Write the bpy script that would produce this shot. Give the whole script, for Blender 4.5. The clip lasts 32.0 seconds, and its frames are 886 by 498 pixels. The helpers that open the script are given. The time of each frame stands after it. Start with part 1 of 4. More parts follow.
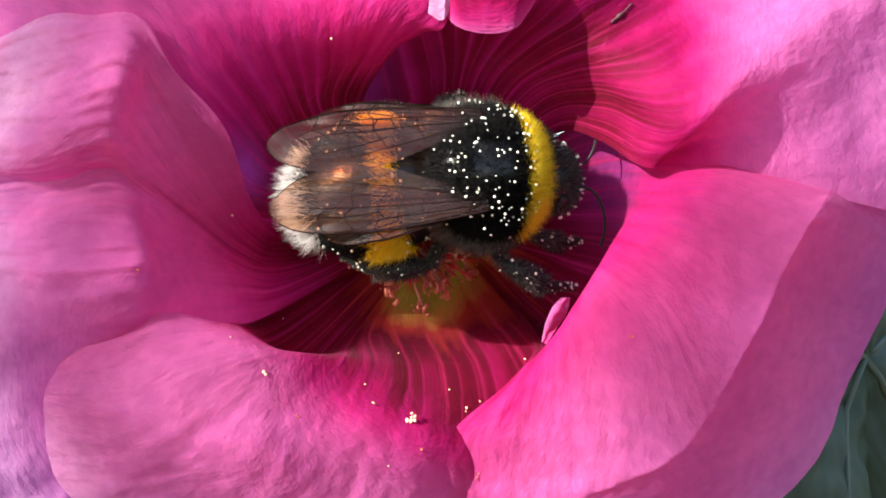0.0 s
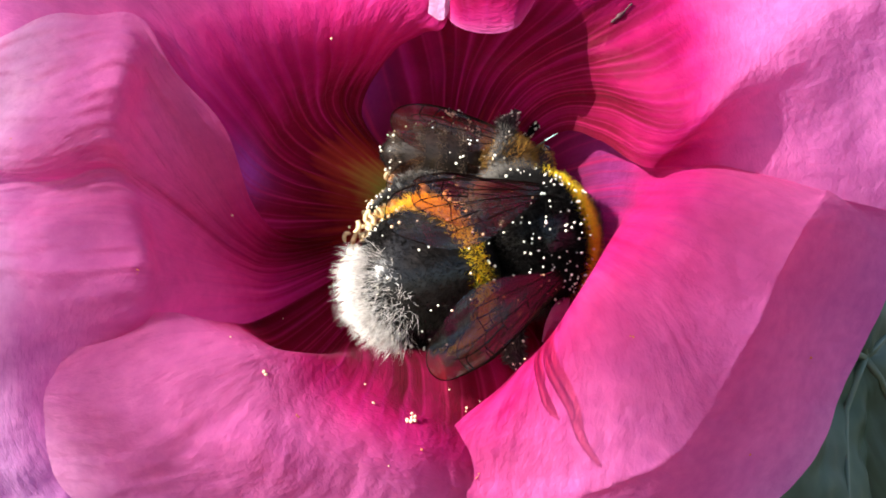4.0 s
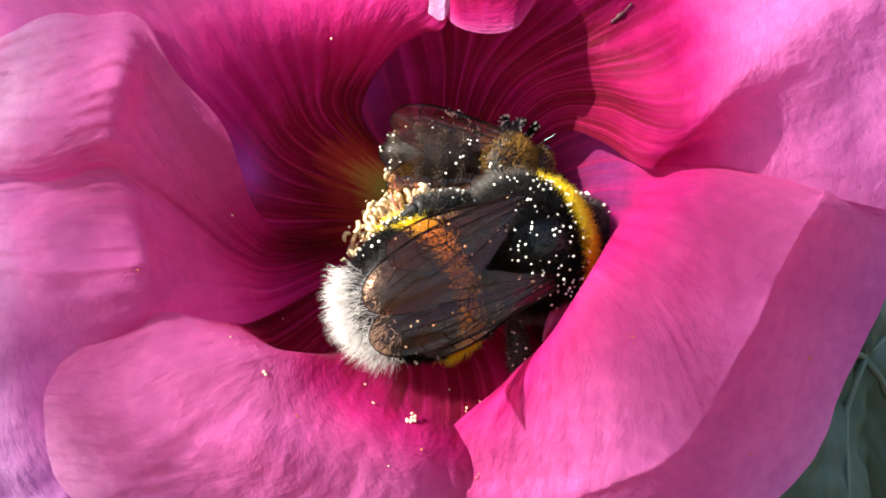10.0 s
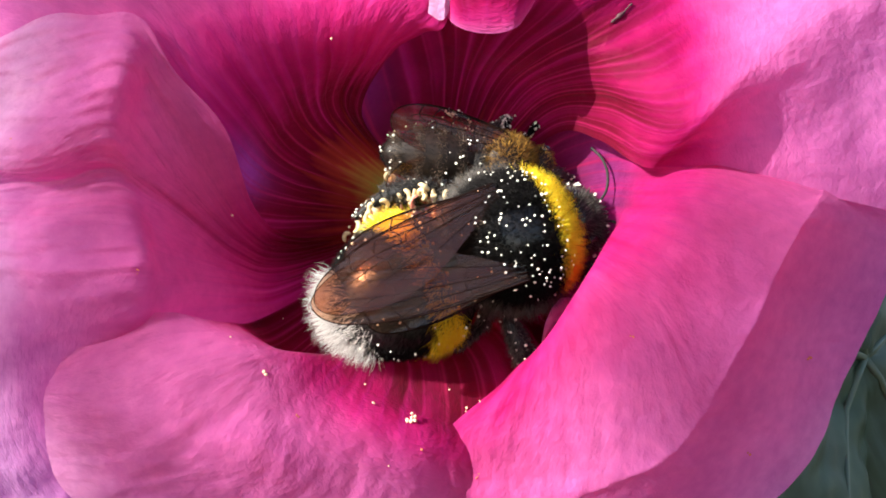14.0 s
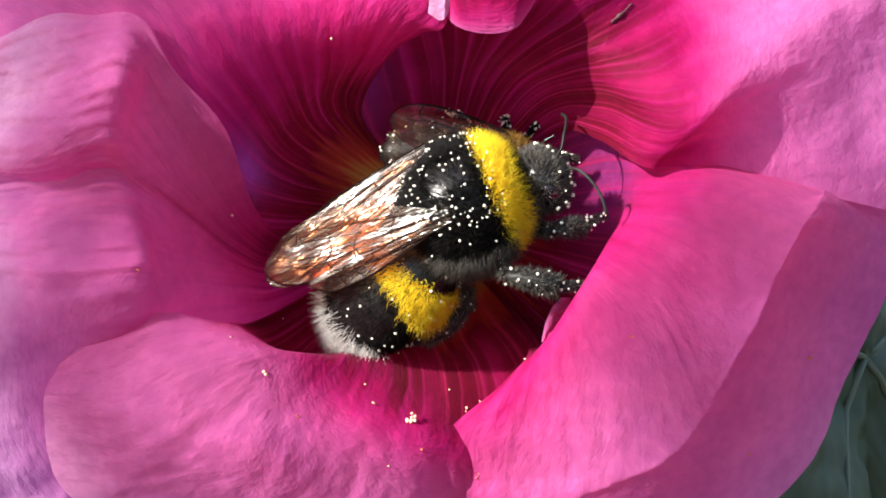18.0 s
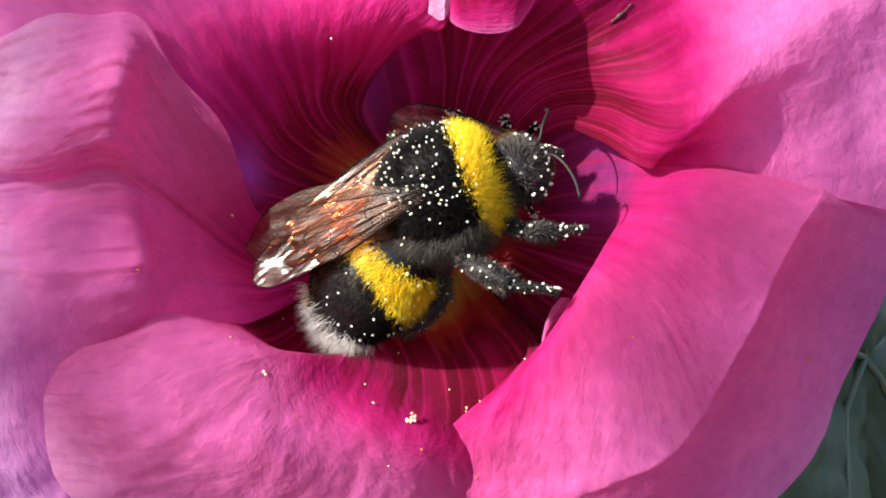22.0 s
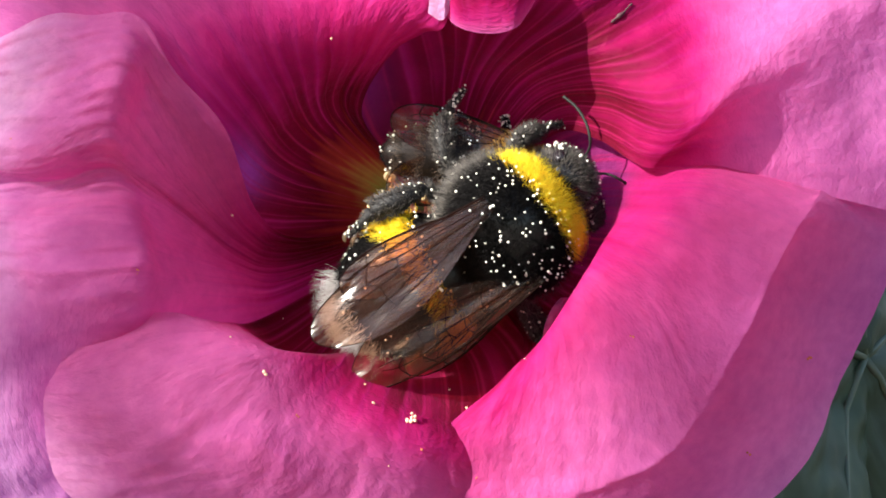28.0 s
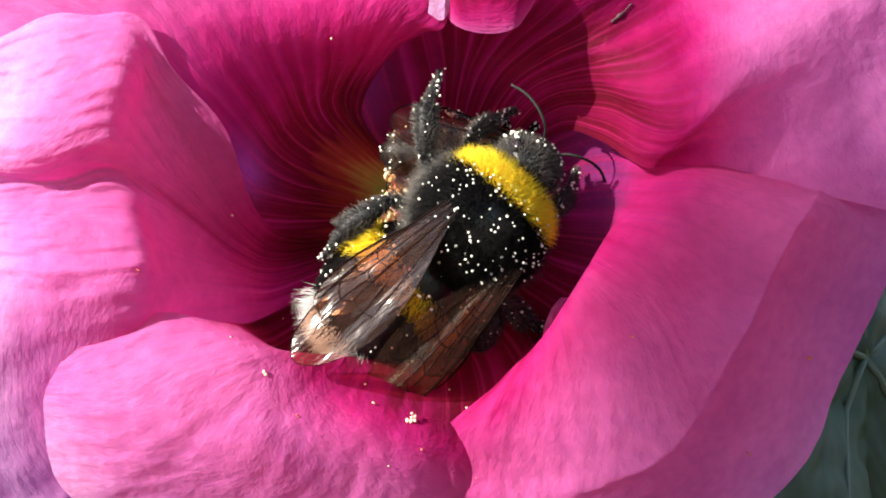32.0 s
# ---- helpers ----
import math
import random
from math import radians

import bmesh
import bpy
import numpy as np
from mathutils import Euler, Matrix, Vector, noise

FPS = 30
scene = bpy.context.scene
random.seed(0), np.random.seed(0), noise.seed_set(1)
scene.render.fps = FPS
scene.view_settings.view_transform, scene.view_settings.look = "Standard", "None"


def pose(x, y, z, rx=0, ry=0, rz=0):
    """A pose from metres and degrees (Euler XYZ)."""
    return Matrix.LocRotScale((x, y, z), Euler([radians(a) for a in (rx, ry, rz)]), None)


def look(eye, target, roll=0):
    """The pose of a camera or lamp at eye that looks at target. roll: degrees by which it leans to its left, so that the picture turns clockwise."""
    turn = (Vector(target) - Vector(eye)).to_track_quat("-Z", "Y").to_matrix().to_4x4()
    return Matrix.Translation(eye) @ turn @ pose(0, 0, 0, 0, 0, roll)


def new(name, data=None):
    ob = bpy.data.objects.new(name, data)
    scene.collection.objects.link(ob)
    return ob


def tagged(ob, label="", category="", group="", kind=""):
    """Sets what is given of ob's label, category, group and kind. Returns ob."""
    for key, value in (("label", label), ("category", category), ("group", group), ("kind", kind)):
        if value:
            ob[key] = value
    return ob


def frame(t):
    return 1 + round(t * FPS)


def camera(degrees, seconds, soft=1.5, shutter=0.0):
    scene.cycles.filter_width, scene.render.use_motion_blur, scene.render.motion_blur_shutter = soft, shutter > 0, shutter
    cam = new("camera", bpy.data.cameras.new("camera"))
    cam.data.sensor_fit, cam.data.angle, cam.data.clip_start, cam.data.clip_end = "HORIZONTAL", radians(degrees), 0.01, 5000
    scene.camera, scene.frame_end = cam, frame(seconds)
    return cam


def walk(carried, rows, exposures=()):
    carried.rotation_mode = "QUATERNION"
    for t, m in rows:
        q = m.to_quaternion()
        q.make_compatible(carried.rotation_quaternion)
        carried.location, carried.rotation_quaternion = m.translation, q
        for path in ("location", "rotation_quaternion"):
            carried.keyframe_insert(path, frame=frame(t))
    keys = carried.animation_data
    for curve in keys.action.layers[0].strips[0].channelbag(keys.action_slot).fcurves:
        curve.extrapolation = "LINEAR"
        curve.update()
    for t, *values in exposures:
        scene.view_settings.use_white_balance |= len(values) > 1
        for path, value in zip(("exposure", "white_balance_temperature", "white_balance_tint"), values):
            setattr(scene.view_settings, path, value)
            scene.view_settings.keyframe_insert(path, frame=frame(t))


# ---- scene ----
# All shapes are laid out in millimetres round the flower's mouth and scaled by MM.
MM = 0.001
HEIGHT = 1.0          # the flower's mouth above the ground, in metres
cam = camera(40, 32.0, soft=1.8)
EYE = (0.0, -0.0718, HEIGHT)
walk(cam, [(0.0, look(EYE, (0, 0, HEIGHT))), (32.0, look(EYE, (0, 0, HEIGHT)))],
     exposures=((0.0, 1.22), (14.0, 1.22), (16.5, 1.07), (24.0, 1.07), (28.3, 1.16), (29.0, 1.2), (29.5, 1.0), (30.0, 0.86), (31.0, 0.88), (32.0, 0.94)))

# ---- sky and sun ----
world = bpy.data.worlds.new("sky")
scene.world = world
world.use_nodes = True
sky = world.node_tree.nodes.new("ShaderNodeTexSky")
sky.sky_type, sky.sun_disc = "NISHITA", False
TO_SUN = Vector((-0.75, -0.48, 0.46)).normalized()
sky.sun_elevation = math.asin(TO_SUN.z)
sky.sun_rotation = math.atan2(TO_SUN.x, TO_SUN.y)
back = world.node_tree.nodes["Background"]
back.inputs["Strength"].default_value = 0.12
world.node_tree.links.new(sky.outputs[0], back.inputs["Color"])
sun_data = bpy.data.lights.new("sun", "SUN")
sun_data.energy, sun_data.angle, sun_data.color = 7.0, radians(0.5), (1.0, 0.95, 0.88)
sun = new("sun", sun_data)
sun.matrix_world = look(TO_SUN * 3 + Vector((0, 0, HEIGHT)), (0, 0, HEIGHT))

# ---- materials ----
def material(name):
    m = bpy.data.materials.new(name)
    m.use_nodes = True
    nt = m.node_tree
    nt.nodes.clear()
    return m, nt


def node(nt, kind, **values):
    n = nt.nodes.new("ShaderNode" + kind)
    for k, v in values.items():
        n.inputs[k.replace("_", " ")].default_value = v
    return n


def link(nt, a, out, b, slot):
    nt.links.new(a.outputs[out], b.inputs[slot])


def ramp(nt, stops):
    n = nt.nodes.new("ShaderNodeValToRGB")
    e = n.color_ramp.elements
    while len(e) < len(stops):
        e.new(0.5)
    for k, (at, c) in zip(e, stops):
        k.position, k.color = at, (*c, 1)
    return n


def mix_colour(nt, blend="MIX", fac=0.5):
    n = nt.nodes.new("ShaderNodeMixRGB")
    n.blend_type = blend
    n.inputs[0].default_value = fac
    return n


def maths(nt, op, value=0.0):
    n = nt.nodes.new("ShaderNodeMath")
    n.operation = op
    n.inputs[1].default_value = value
    return n


def noise_node(nt, coords, scale, detail=4.0, rough=0.55, stretch=(1, 1, 1)):
    mp = nt.nodes.new("ShaderNodeMapping")
    mp.inputs["Scale"].default_value = stretch
    nt.links.new(coords, mp.inputs["Vector"])
    n = node(nt, "TexNoise", Scale=scale, Detail=detail, Roughness=rough)
    link(nt, mp, 0, n, "Vector")
    return n


def simple(name, colour, rough=0.5, vary=0.25, scale=900.0, metal=0.0, sheen=0.0, bump=0.0, spec=0.5, translucent=0.0):
    """A surface of one colour with grain at two scales."""
    m, nt = material(name)
    out = node(nt, "OutputMaterial")
    tc = node(nt, "TexCoord")
    b = node(nt, "BsdfPrincipled", Roughness=rough, Metallic=metal)
    b.inputs["Specular IOR Level"].default_value = spec
    b.inputs["Sheen Weight"].default_value = sheen
    fine = noise_node(nt, tc.outputs["Object"], scale)
    broad = noise_node(nt, tc.outputs["Object"], scale * 0.17, 2.0)
    both = maths(nt, "MULTIPLY")
    link(nt, fine, 0, both, 0)
    link(nt, broad, 0, both, 1)
    lo = tuple(c * (1 - vary) for c in colour)
    hi = tuple(min(1, c * (1 + vary)) for c in colour)
    r = ramp(nt, [(0.12, lo), (0.40, hi)])
    link(nt, both, 0, r, 0)
    link(nt, r, 0, b, "Base Color")
    if bump:
        bp = node(nt, "Bump", Strength=bump, Distance=0.0001)
        link(nt, fine, 0, bp, "Height")
        link(nt, bp, 0, b, "Normal")
    last = b
    if translucent:
        tr = node(nt, "BsdfTranslucent")
        link(nt, r, 0, tr, "Color")
        mx = node(nt, "MixShader", Fac=translucent)
        link(nt, b, 0, mx, 1)
        link(nt, tr, 0, mx, 2)
        last = mx
    link(nt, last, 0, out, "Surface")
    return m


def hair_material(name, root, tip, rough=0.45, spec=0.3):
    """Fur: every strand differs a little, light passes its edge."""
    m, nt = material(name)
    out = node(nt, "OutputMaterial")
    geo = nt.nodes.new("ShaderNodeNewGeometry")
    r = ramp(nt, [(0.0, root), (1.0, tip)])
    link(nt, geo, "Random Per Island", r, 0)
    b = node(nt, "BsdfPrincipled", Roughness=rough)
    b.inputs["Specular IOR Level"].default_value = spec
    link(nt, r, 0, b, "Base Color")
    tr = node(nt, "BsdfTranslucent")
    link(nt, r, 0, tr, "Color")
    mx = node(nt, "MixShader", Fac=0.35)
    link(nt, b, 0, mx, 1)
    link(nt, tr, 0, mx, 2)
    link(nt, mx, 0, out, "Surface")
    return m


def petal_material():
    """Hollyhock petal: pale yellow foot, maroon throat, crimson to pink blade, branching veins, thin and translucent.
    UV: x = way along the petal in units of 50 mm, y = way across it."""
    m, nt = material("petal_skin")
    out = node(nt, "OutputMaterial")
    tc = node(nt, "TexCoord")
    uv = node(nt, "UVMap")
    uv.uv_map = "UVMap"
    sep = node(nt, "SeparateXYZ")
    link(nt, uv, 0, sep, 0)
    wob = noise_node(nt, tc.outputs["Object"], 90.0, 3.0)
    along = maths(nt, "MULTIPLY_ADD", 0.10)
    link(nt, wob, 0, along, 0)
    link(nt, sep, "X", along, 2)
    base = ramp(nt, PETAL_STOPS)
    # the dark throat runs out in fingers between the veins
    along2 = maths(nt, "MULTIPLY_ADD", 0.25)
    streak = noise_node(nt, uv.outputs[0], 1.0, 1.0, 0.45, (2.6, 24.0, 1))
    calm = ramp(nt, [(0.02, (0.1,) * 3), (0.12, (0.3,) * 3), (0.20, (1.0,) * 3), (0.36, (0.8,) * 3), (0.47, (0.1,) * 3)])
    link(nt, along, 0, calm, 0)
    even = maths(nt, "SUBTRACT", 0.5)
    link(nt, streak, 0, even, 0)
    weak = maths(nt, "MULTIPLY")
    link(nt, even, 0, weak, 0)
    link(nt, calm, 0, weak, 1)
    link(nt, weak, 0, along2, 0)
    link(nt, along, 0, along2, 2)
    shift = maths(nt, "SUBTRACT", 0.05)
    link(nt, along2, 0, shift, 0)
    link(nt, shift, 0, base, 0)
    vein_colour = ramp(nt, VEIN_STOPS)
    link(nt, shift, 0, vein_colour, 0)
    # veins: thin lines that fan out from the foot, bent a little, with a second set forking off further out
    masks = []
    for count, power, sway, reach in ((11.0, 30.0, 0.035, [(0.04, (0.3,) * 3), (0.12, (0.75,) * 3), (0.26, (0.55,) * 3), (0.42, (0.18,) * 3), (0.7, (0.1,) * 3)]),
                                      (23.0, 20.0, 0.045, [(0.10, (0.0,) * 3), (0.20, (0.4,) * 3), (0.32, (0.4,) * 3), (0.46, (0.10,) * 3), (0.7, (0.05,) * 3)])):
        bend = noise_node(nt, uv.outputs[0], 3.0, 2.0, 0.5, (3.0, 1.7, 1))
        y = maths(nt, "MULTIPLY_ADD", sway)
        link(nt, bend, 0, y, 0)
        link(nt, sep, "Y", y, 2)
        k = maths(nt, "MULTIPLY", count * 6.2832)
        link(nt, y, 0, k, 0)
        s = maths(nt, "COSINE")
        link(nt, k, 0, s, 0)
        a = maths(nt, "MULTIPLY_ADD", 0.5)
        a.inputs[2].default_value = 0.5
        link(nt, s, 0, a, 0)
        p = maths(nt, "POWER", power)
        link(nt, a, 0, p, 0)
        fade = ramp(nt, reach)
        link(nt, sep, "X", fade, 0)
        q = maths(nt, "MULTIPLY")
        link(nt, p, 0, q, 0)
        link(nt, fade, 0, q, 1)
        masks.append(q)
    both = maths(nt, "MAXIMUM")
    link(nt, masks[0], 0, both, 0)
    link(nt, masks[1], 0, both, 1)
    clampv = maths(nt, "MINIMUM", 0.9)
    link(nt, both, 0, clampv, 0)
    # violet tint where petals overlap thinly, with light from behind put into the colour
    uv_violet = node(nt, "UVMap")
    uv_violet.uv_map = "violet"
    sep_violet = node(nt, "SeparateXYZ")
    link(nt, uv_violet, 0, sep_violet, 0)
    c0 = mix_colour(nt)
    link(nt, sep_violet, "X", c0, 0)
    link(nt, base, 0, c0, 1)
    c0.inputs[2].default_value = (0.46, 0.09, 0.46, 1)
    c1 = mix_colour(nt)
    link(nt, clampv, 0, c1, 0)
    link(nt, c0, 0, c1, 1)
    link(nt, vein_colour, 0, c1, 2)
    # blotches and fine speckle
    blot = noise_node(nt, tc.outputs["Object"], 160.0, 4.0, 0.6)
    br = ramp(nt, [(0.35, (0.82, 0.76, 0.84)), (0.65, (1.0, 1.0, 1.0))])
    link(nt, blot, 0, br, 0)
    c2 = mix_colour(nt, "MULTIPLY", 1.0)
    link(nt, c1, 0, c2, 1)
    link(nt, br, 0, c2, 2)
    fine = noise_node(nt, tc.outputs["Object"], 1300.0, 4.0, 0.6)
    fr = ramp(nt, [(0.32, (0.80, 0.73, 0.80)), (0.68, (1.0, 1.0, 1.0))])
    link(nt, fine, 0, fr, 0)
    c3 = mix_colour(nt, "MULTIPLY", 1.0)
    link(nt, c2, 0, c3, 1)
    link(nt, fr, 0, c3, 2)
    # relief: crepe wrinkles across the petal and raised veins
    crepe = noise_node(nt, uv.outputs[0], 1.0, 4.0, 0.6, (30.0, 34.0, 1))
    rel = maths(nt, "MULTIPLY_ADD", 0.10)
    link(nt, both, 0, rel, 0)
    link(nt, crepe, 0, rel, 2)
    quilt = noise_node(nt, tc.outputs["Object"], 1050.0, 3.0, 0.6)
    rel1 = maths(nt, "MULTIPLY_ADD", 0.5)
    link(nt, quilt, 0, rel1, 0)
    link(nt, rel, 0, rel1, 2)
    rel = rel1
    rel2 = maths(nt, "MULTIPLY_ADD", 0.12)
    link(nt, fine, 0, rel2, 0)
    link(nt, rel, 0, rel2, 2)
    bp = node(nt, "Bump", Strength=0.46, Distance=0.0004)
    link(nt, rel2, 0, bp, "Height")
    b = node(nt, "BsdfPrincipled", Roughness=0.55)
    b.inputs["Specular IOR Level"].default_value = 0.05
    b.inputs["Sheen Weight"].default_value = 0.06
    b.inputs["Sheen Roughness"].default_value = 0.5
    b.inputs["Sheen Tint"].default_value = (0.95, 0.75, 1.0, 1)
    link(nt, c3, 0, b, "Base Color")
    link(nt, bp, 0, b, "Normal")
    # light that has passed through the petal comes out deeper in colour
    inner = ramp(nt, THROUGH_STOPS)
    link(nt, shift, 0, inner, 0)
    c4 = mix_colour(nt, "MULTIPLY", 1.0)
    inner_violet = mix_colour(nt)
    link(nt, sep_violet, "X", inner_violet, 0)
    link(nt, inner, 0, inner_violet, 1)
    inner_violet.inputs[2].default_value = (0.6, 0.08, 0.6, 1)
    link(nt, inner_violet, 0, c4, 1)
    link(nt, br, 0, c4, 2)
    c5 = mix_colour(nt)
    link(nt, clampv, 0, c5, 0)
    link(nt, c4, 0, c5, 1)
    link(nt, vein_colour, 0, c5, 2)
    tr = node(nt, "BsdfTranslucent")
    link(nt, c5, 0, tr, "Color")
    link(nt, bp, 0, tr, "Normal")
    mx = node(nt, "MixShader", Fac=0.54)
    link(nt, b, 0, mx, 1)
    link(nt, tr, 0, mx, 2)
    link(nt, mx, 0, out, "Surface")
    return m


PETAL_STOPS = [(0.0, (0.42, 0.30, 0.06)), (0.03, (0.52, 0.20, 0.05)), (0.065, (0.36, 0.03, 0.025)), (0.13, (0.12, 0.003, 0.018)), (0.20, (0.15, 0.003, 0.022)),
               (0.30, (0.46, 0.008, 0.115)), (0.37, (0.62, 0.026, 0.215)), (0.44, (0.69, 0.085, 0.32)), (0.56, (0.73, 0.16, 0.44)), (0.80, (0.75, 0.215, 0.53)), (0.97, (0.82, 0.46, 0.74))]
VEIN_STOPS = [(0.0, (0.45, 0.22, 0.06)), (0.05, (0.46, 0.04, 0.04)), (0.11, (0.42, 0.015, 0.06)), (0.20, (0.46, 0.015, 0.11)), (0.30, (0.50, 0.012, 0.18)), (0.40, (0.56, 0.03, 0.25)), (0.55, (0.60, 0.08, 0.33)), (0.9, (0.64, 0.14, 0.45))]
THROUGH_STOPS = [(0.0, (0.60, 0.48, 0.06)), (0.025, (0.66, 0.26, 0.04)), (0.065, (0.46, 0.03, 0.015)), (0.13, (0.20, 0.002, 0.012)), (0.20, (0.28, 0.003, 0.03)),
                 (0.30, (0.52, 0.008, 0.12)), (0.39, (0.88, 0.04, 0.25)), (0.50, (0.92, 0.085, 0.37)), (0.9, (0.90, 0.15, 0.52))]
PETAL = petal_material()


def wing_material():
    m, nt = material("wing_film")
    out = node(nt, "OutputMaterial")
    tc = node(nt, "TexCoord")
    wr = noise_node(nt, tc.outputs["Object"], 480.0, 3.0, 0.5, (0.5, 4.5, 1))
    bp = node(nt, "Bump", Strength=0.9, Distance=0.00018)
    ripple = noise_node(nt, tc.outputs["Object"], 1100.0, 2.0, 0.5, (0.35, 2.2, 1))
    both = maths(nt, "MULTIPLY_ADD", 0.5)
    link(nt, ripple, 0, both, 0)
    link(nt, wr, 0, both, 2)
    link(nt, both, 0, bp, "Height")
    t = node(nt, "BsdfTransparent", Color=(0.74, 0.46, 0.31, 1))
    g = node(nt, "BsdfGlossy", Color=(0.93, 0.90, 0.86, 1), Roughness=0.13)
    link(nt, bp, 0, g, "Normal")
    sheen = node(nt, "BsdfGlossy", Color=(0.93, 0.90, 0.86, 1), Roughness=0.4)
    link(nt, bp, 0, sheen, "Normal")
    gloss = node(nt, "MixShader", Fac=0.2)
    link(nt, g, 0, gloss, 1)
    link(nt, sheen, 0, gloss, 2)
    d = node(nt, "BsdfDiffuse", Color=(0.30, 0.085, 0.06, 1))
    fr = node(nt, "Fresnel", IOR=1.36)
    up = maths(nt, "MULTIPLY_ADD", 0.6)
    up.inputs[2].default_value = 0.028
    link(nt, fr, 0, up, 0)
    m1 = node(nt, "MixShader", Fac=0.035)
    link(nt, t, 0, m1, 1)
    link(nt, d, 0, m1, 2)
    m2 = node(nt, "MixShader")
    link(nt, up, 0, m2, 0)
    link(nt, m1, 0, m2, 1)
    link(nt, gloss, 0, m2, 2)
    link(nt, m2, 0, out, "Surface")
    return m


WING = wing_material()
WING_VEIN = simple("wing_vein", (0.010, 0.004, 0.003), 0.9, spec=0.05)
BROWN_SKIN = simple("brown_cuticle", (0.018, 0.010, 0.007), 0.5, 0.4, 1800.0, bump=0.3, spec=0.3)
CUTICLE = simple("black_cuticle", (0.012, 0.010, 0.010), 0.28, 0.3, 2000.0, bump=0.3)
LEG_SKIN = simple("leg_cuticle", (0.010, 0.009, 0.009), 0.55, 0.3, 2000.0, bump=0.3, spec=0.3)
ANTENNA = simple("antenna_skin", (0.012, 0.011, 0.010), 0.6, spec=0.3)
BLACK_FUR = hair_material("black_fur", (0.004, 0.0035, 0.0035), (0.012, 0.010, 0.010), 0.5, 0.12)
GREY_FUR = hair_material("grey_fur", (0.006, 0.005, 0.005), (0.20, 0.18, 0.16), 0.5)
BROWN_FUR = hair_material("brown_fur", (0.03, 0.018, 0.012), (0.24, 0.17, 0.12), 0.5)
YELLOW_FUR = hair_material("yellow_fur", (0.97, 0.60, 0.006), (1.0, 0.90, 0.06), 0.5)
WHITE_FUR = hair_material("white_fur", (0.55, 0.50, 0.47), (0.95, 0.92, 0.90), 0.5)
TAWNY_FUR = hair_material("tawny_fur", (0.10, 0.05, 0.02), (0.55, 0.30, 0.05), 0.5)
POLLEN = simple("pollen_wax", (0.90, 0.87, 0.74), 0.6, 0.12, 3000.0)
PETAL_POLLEN = simple("pollen_peach", (0.86, 0.52, 0.38), 0.6, 0.15, 3000.0)
ANTHER = simple("anther_cream", (0.82, 0.66, 0.38), 0.6, 0.2, 2500.0, translucent=0.25)
ANTHER_PINK = simple("anther_pink", (0.70, 0.20, 0.13), 0.6, 0.25, 2500.0, translucent=0.3)
STYLE = simple("style_red", (0.62, 0.05, 0.05), 0.45, 0.2, 2500.0, translucent=0.4)
FILAMENT = simple("filament_pink", (0.80, 0.42, 0.34), 0.45, 0.2, 2500.0, translucent=0.4)
EYE_SKIN = simple("compound_eye", (0.012, 0.009, 0.012), 0.2, 0.3, 4000.0, bump=0.4)
LEAF = simple("leaf_green", (0.036, 0.060, 0.034), 0.55, 0.45, 130.0, bump=0.5, translucent=0.3)
LEAF_VEIN = simple("leaf_vein", (0.055, 0.08, 0.05), 0.5, 0.3, 300.0)
STEM = simple("stem_green", (0.08, 0.13, 0.04), 0.55, 0.3, 300.0)
SOIL = simple("garden_soil", (0.07, 0.055, 0.035), 0.9, 0.5, 8.0, bump=0.6)
DEBRIS = simple("dry_scrap", (0.05, 0.012, 0.02), 0.7, 0.3, 2500.0)
RUST = simple("rusty_speck", (0.62, 0.14, 0.07), 0.7, 0.3, 2500.0)

# ---- helpers for shapes ----
def mesh_of(name, verts, faces, mat, smooth=True):
    """Mesh from points in millimetres."""
    me = bpy.data.meshes.new(name)
    me.from_pydata([(x * MM, y * MM, z * MM) for x, y, z in verts], [], faces)
    me.materials.append(mat)
    if smooth:
        me.polygons.foreach_set("use_smooth", [True] * len(me.polygons))
    me.update()
    return me


def part_of(name, me, parent, label="", kind=""):
    ob = new(name, me)
    ob.parent = parent
    return tagged(ob, label, kind=kind)


def empty(name, m, label, category, group="", kind=""):
    ob = new(name)
    ob.empty_display_size = 0.002
    ob.matrix_world = m
    return tagged(ob, label, category, group, kind)


def at(x, y, z):
    """World pose of a point in millimetres round the flower's mouth: x right, y away, z up."""
    return Matrix.Translation((x * MM, y * MM, HEIGHT + z * MM))


def spline(points, t):
    """Smooth curve through points, t from 0 to 1."""
    n = len(points) - 1
    i = min(int(t * n), n - 1)
    f = t * n - i
    p = [np.array(points[max(0, min(n, i + k))], float) for k in (-1, 0, 1, 2)]
    if i == 0:
        p[0] = 2 * p[1] - p[2]
    if i == n - 1:
        p[3] = 2 * p[2] - p[1]
    return 0.5 * (2 * p[1] + (p[2] - p[0]) * f + (2 * p[0] - 5 * p[1] + 4 * p[2] - p[3]) * f * f + (3 * p[1] - p[0] - 3 * p[2] + p[3]) * f ** 3)


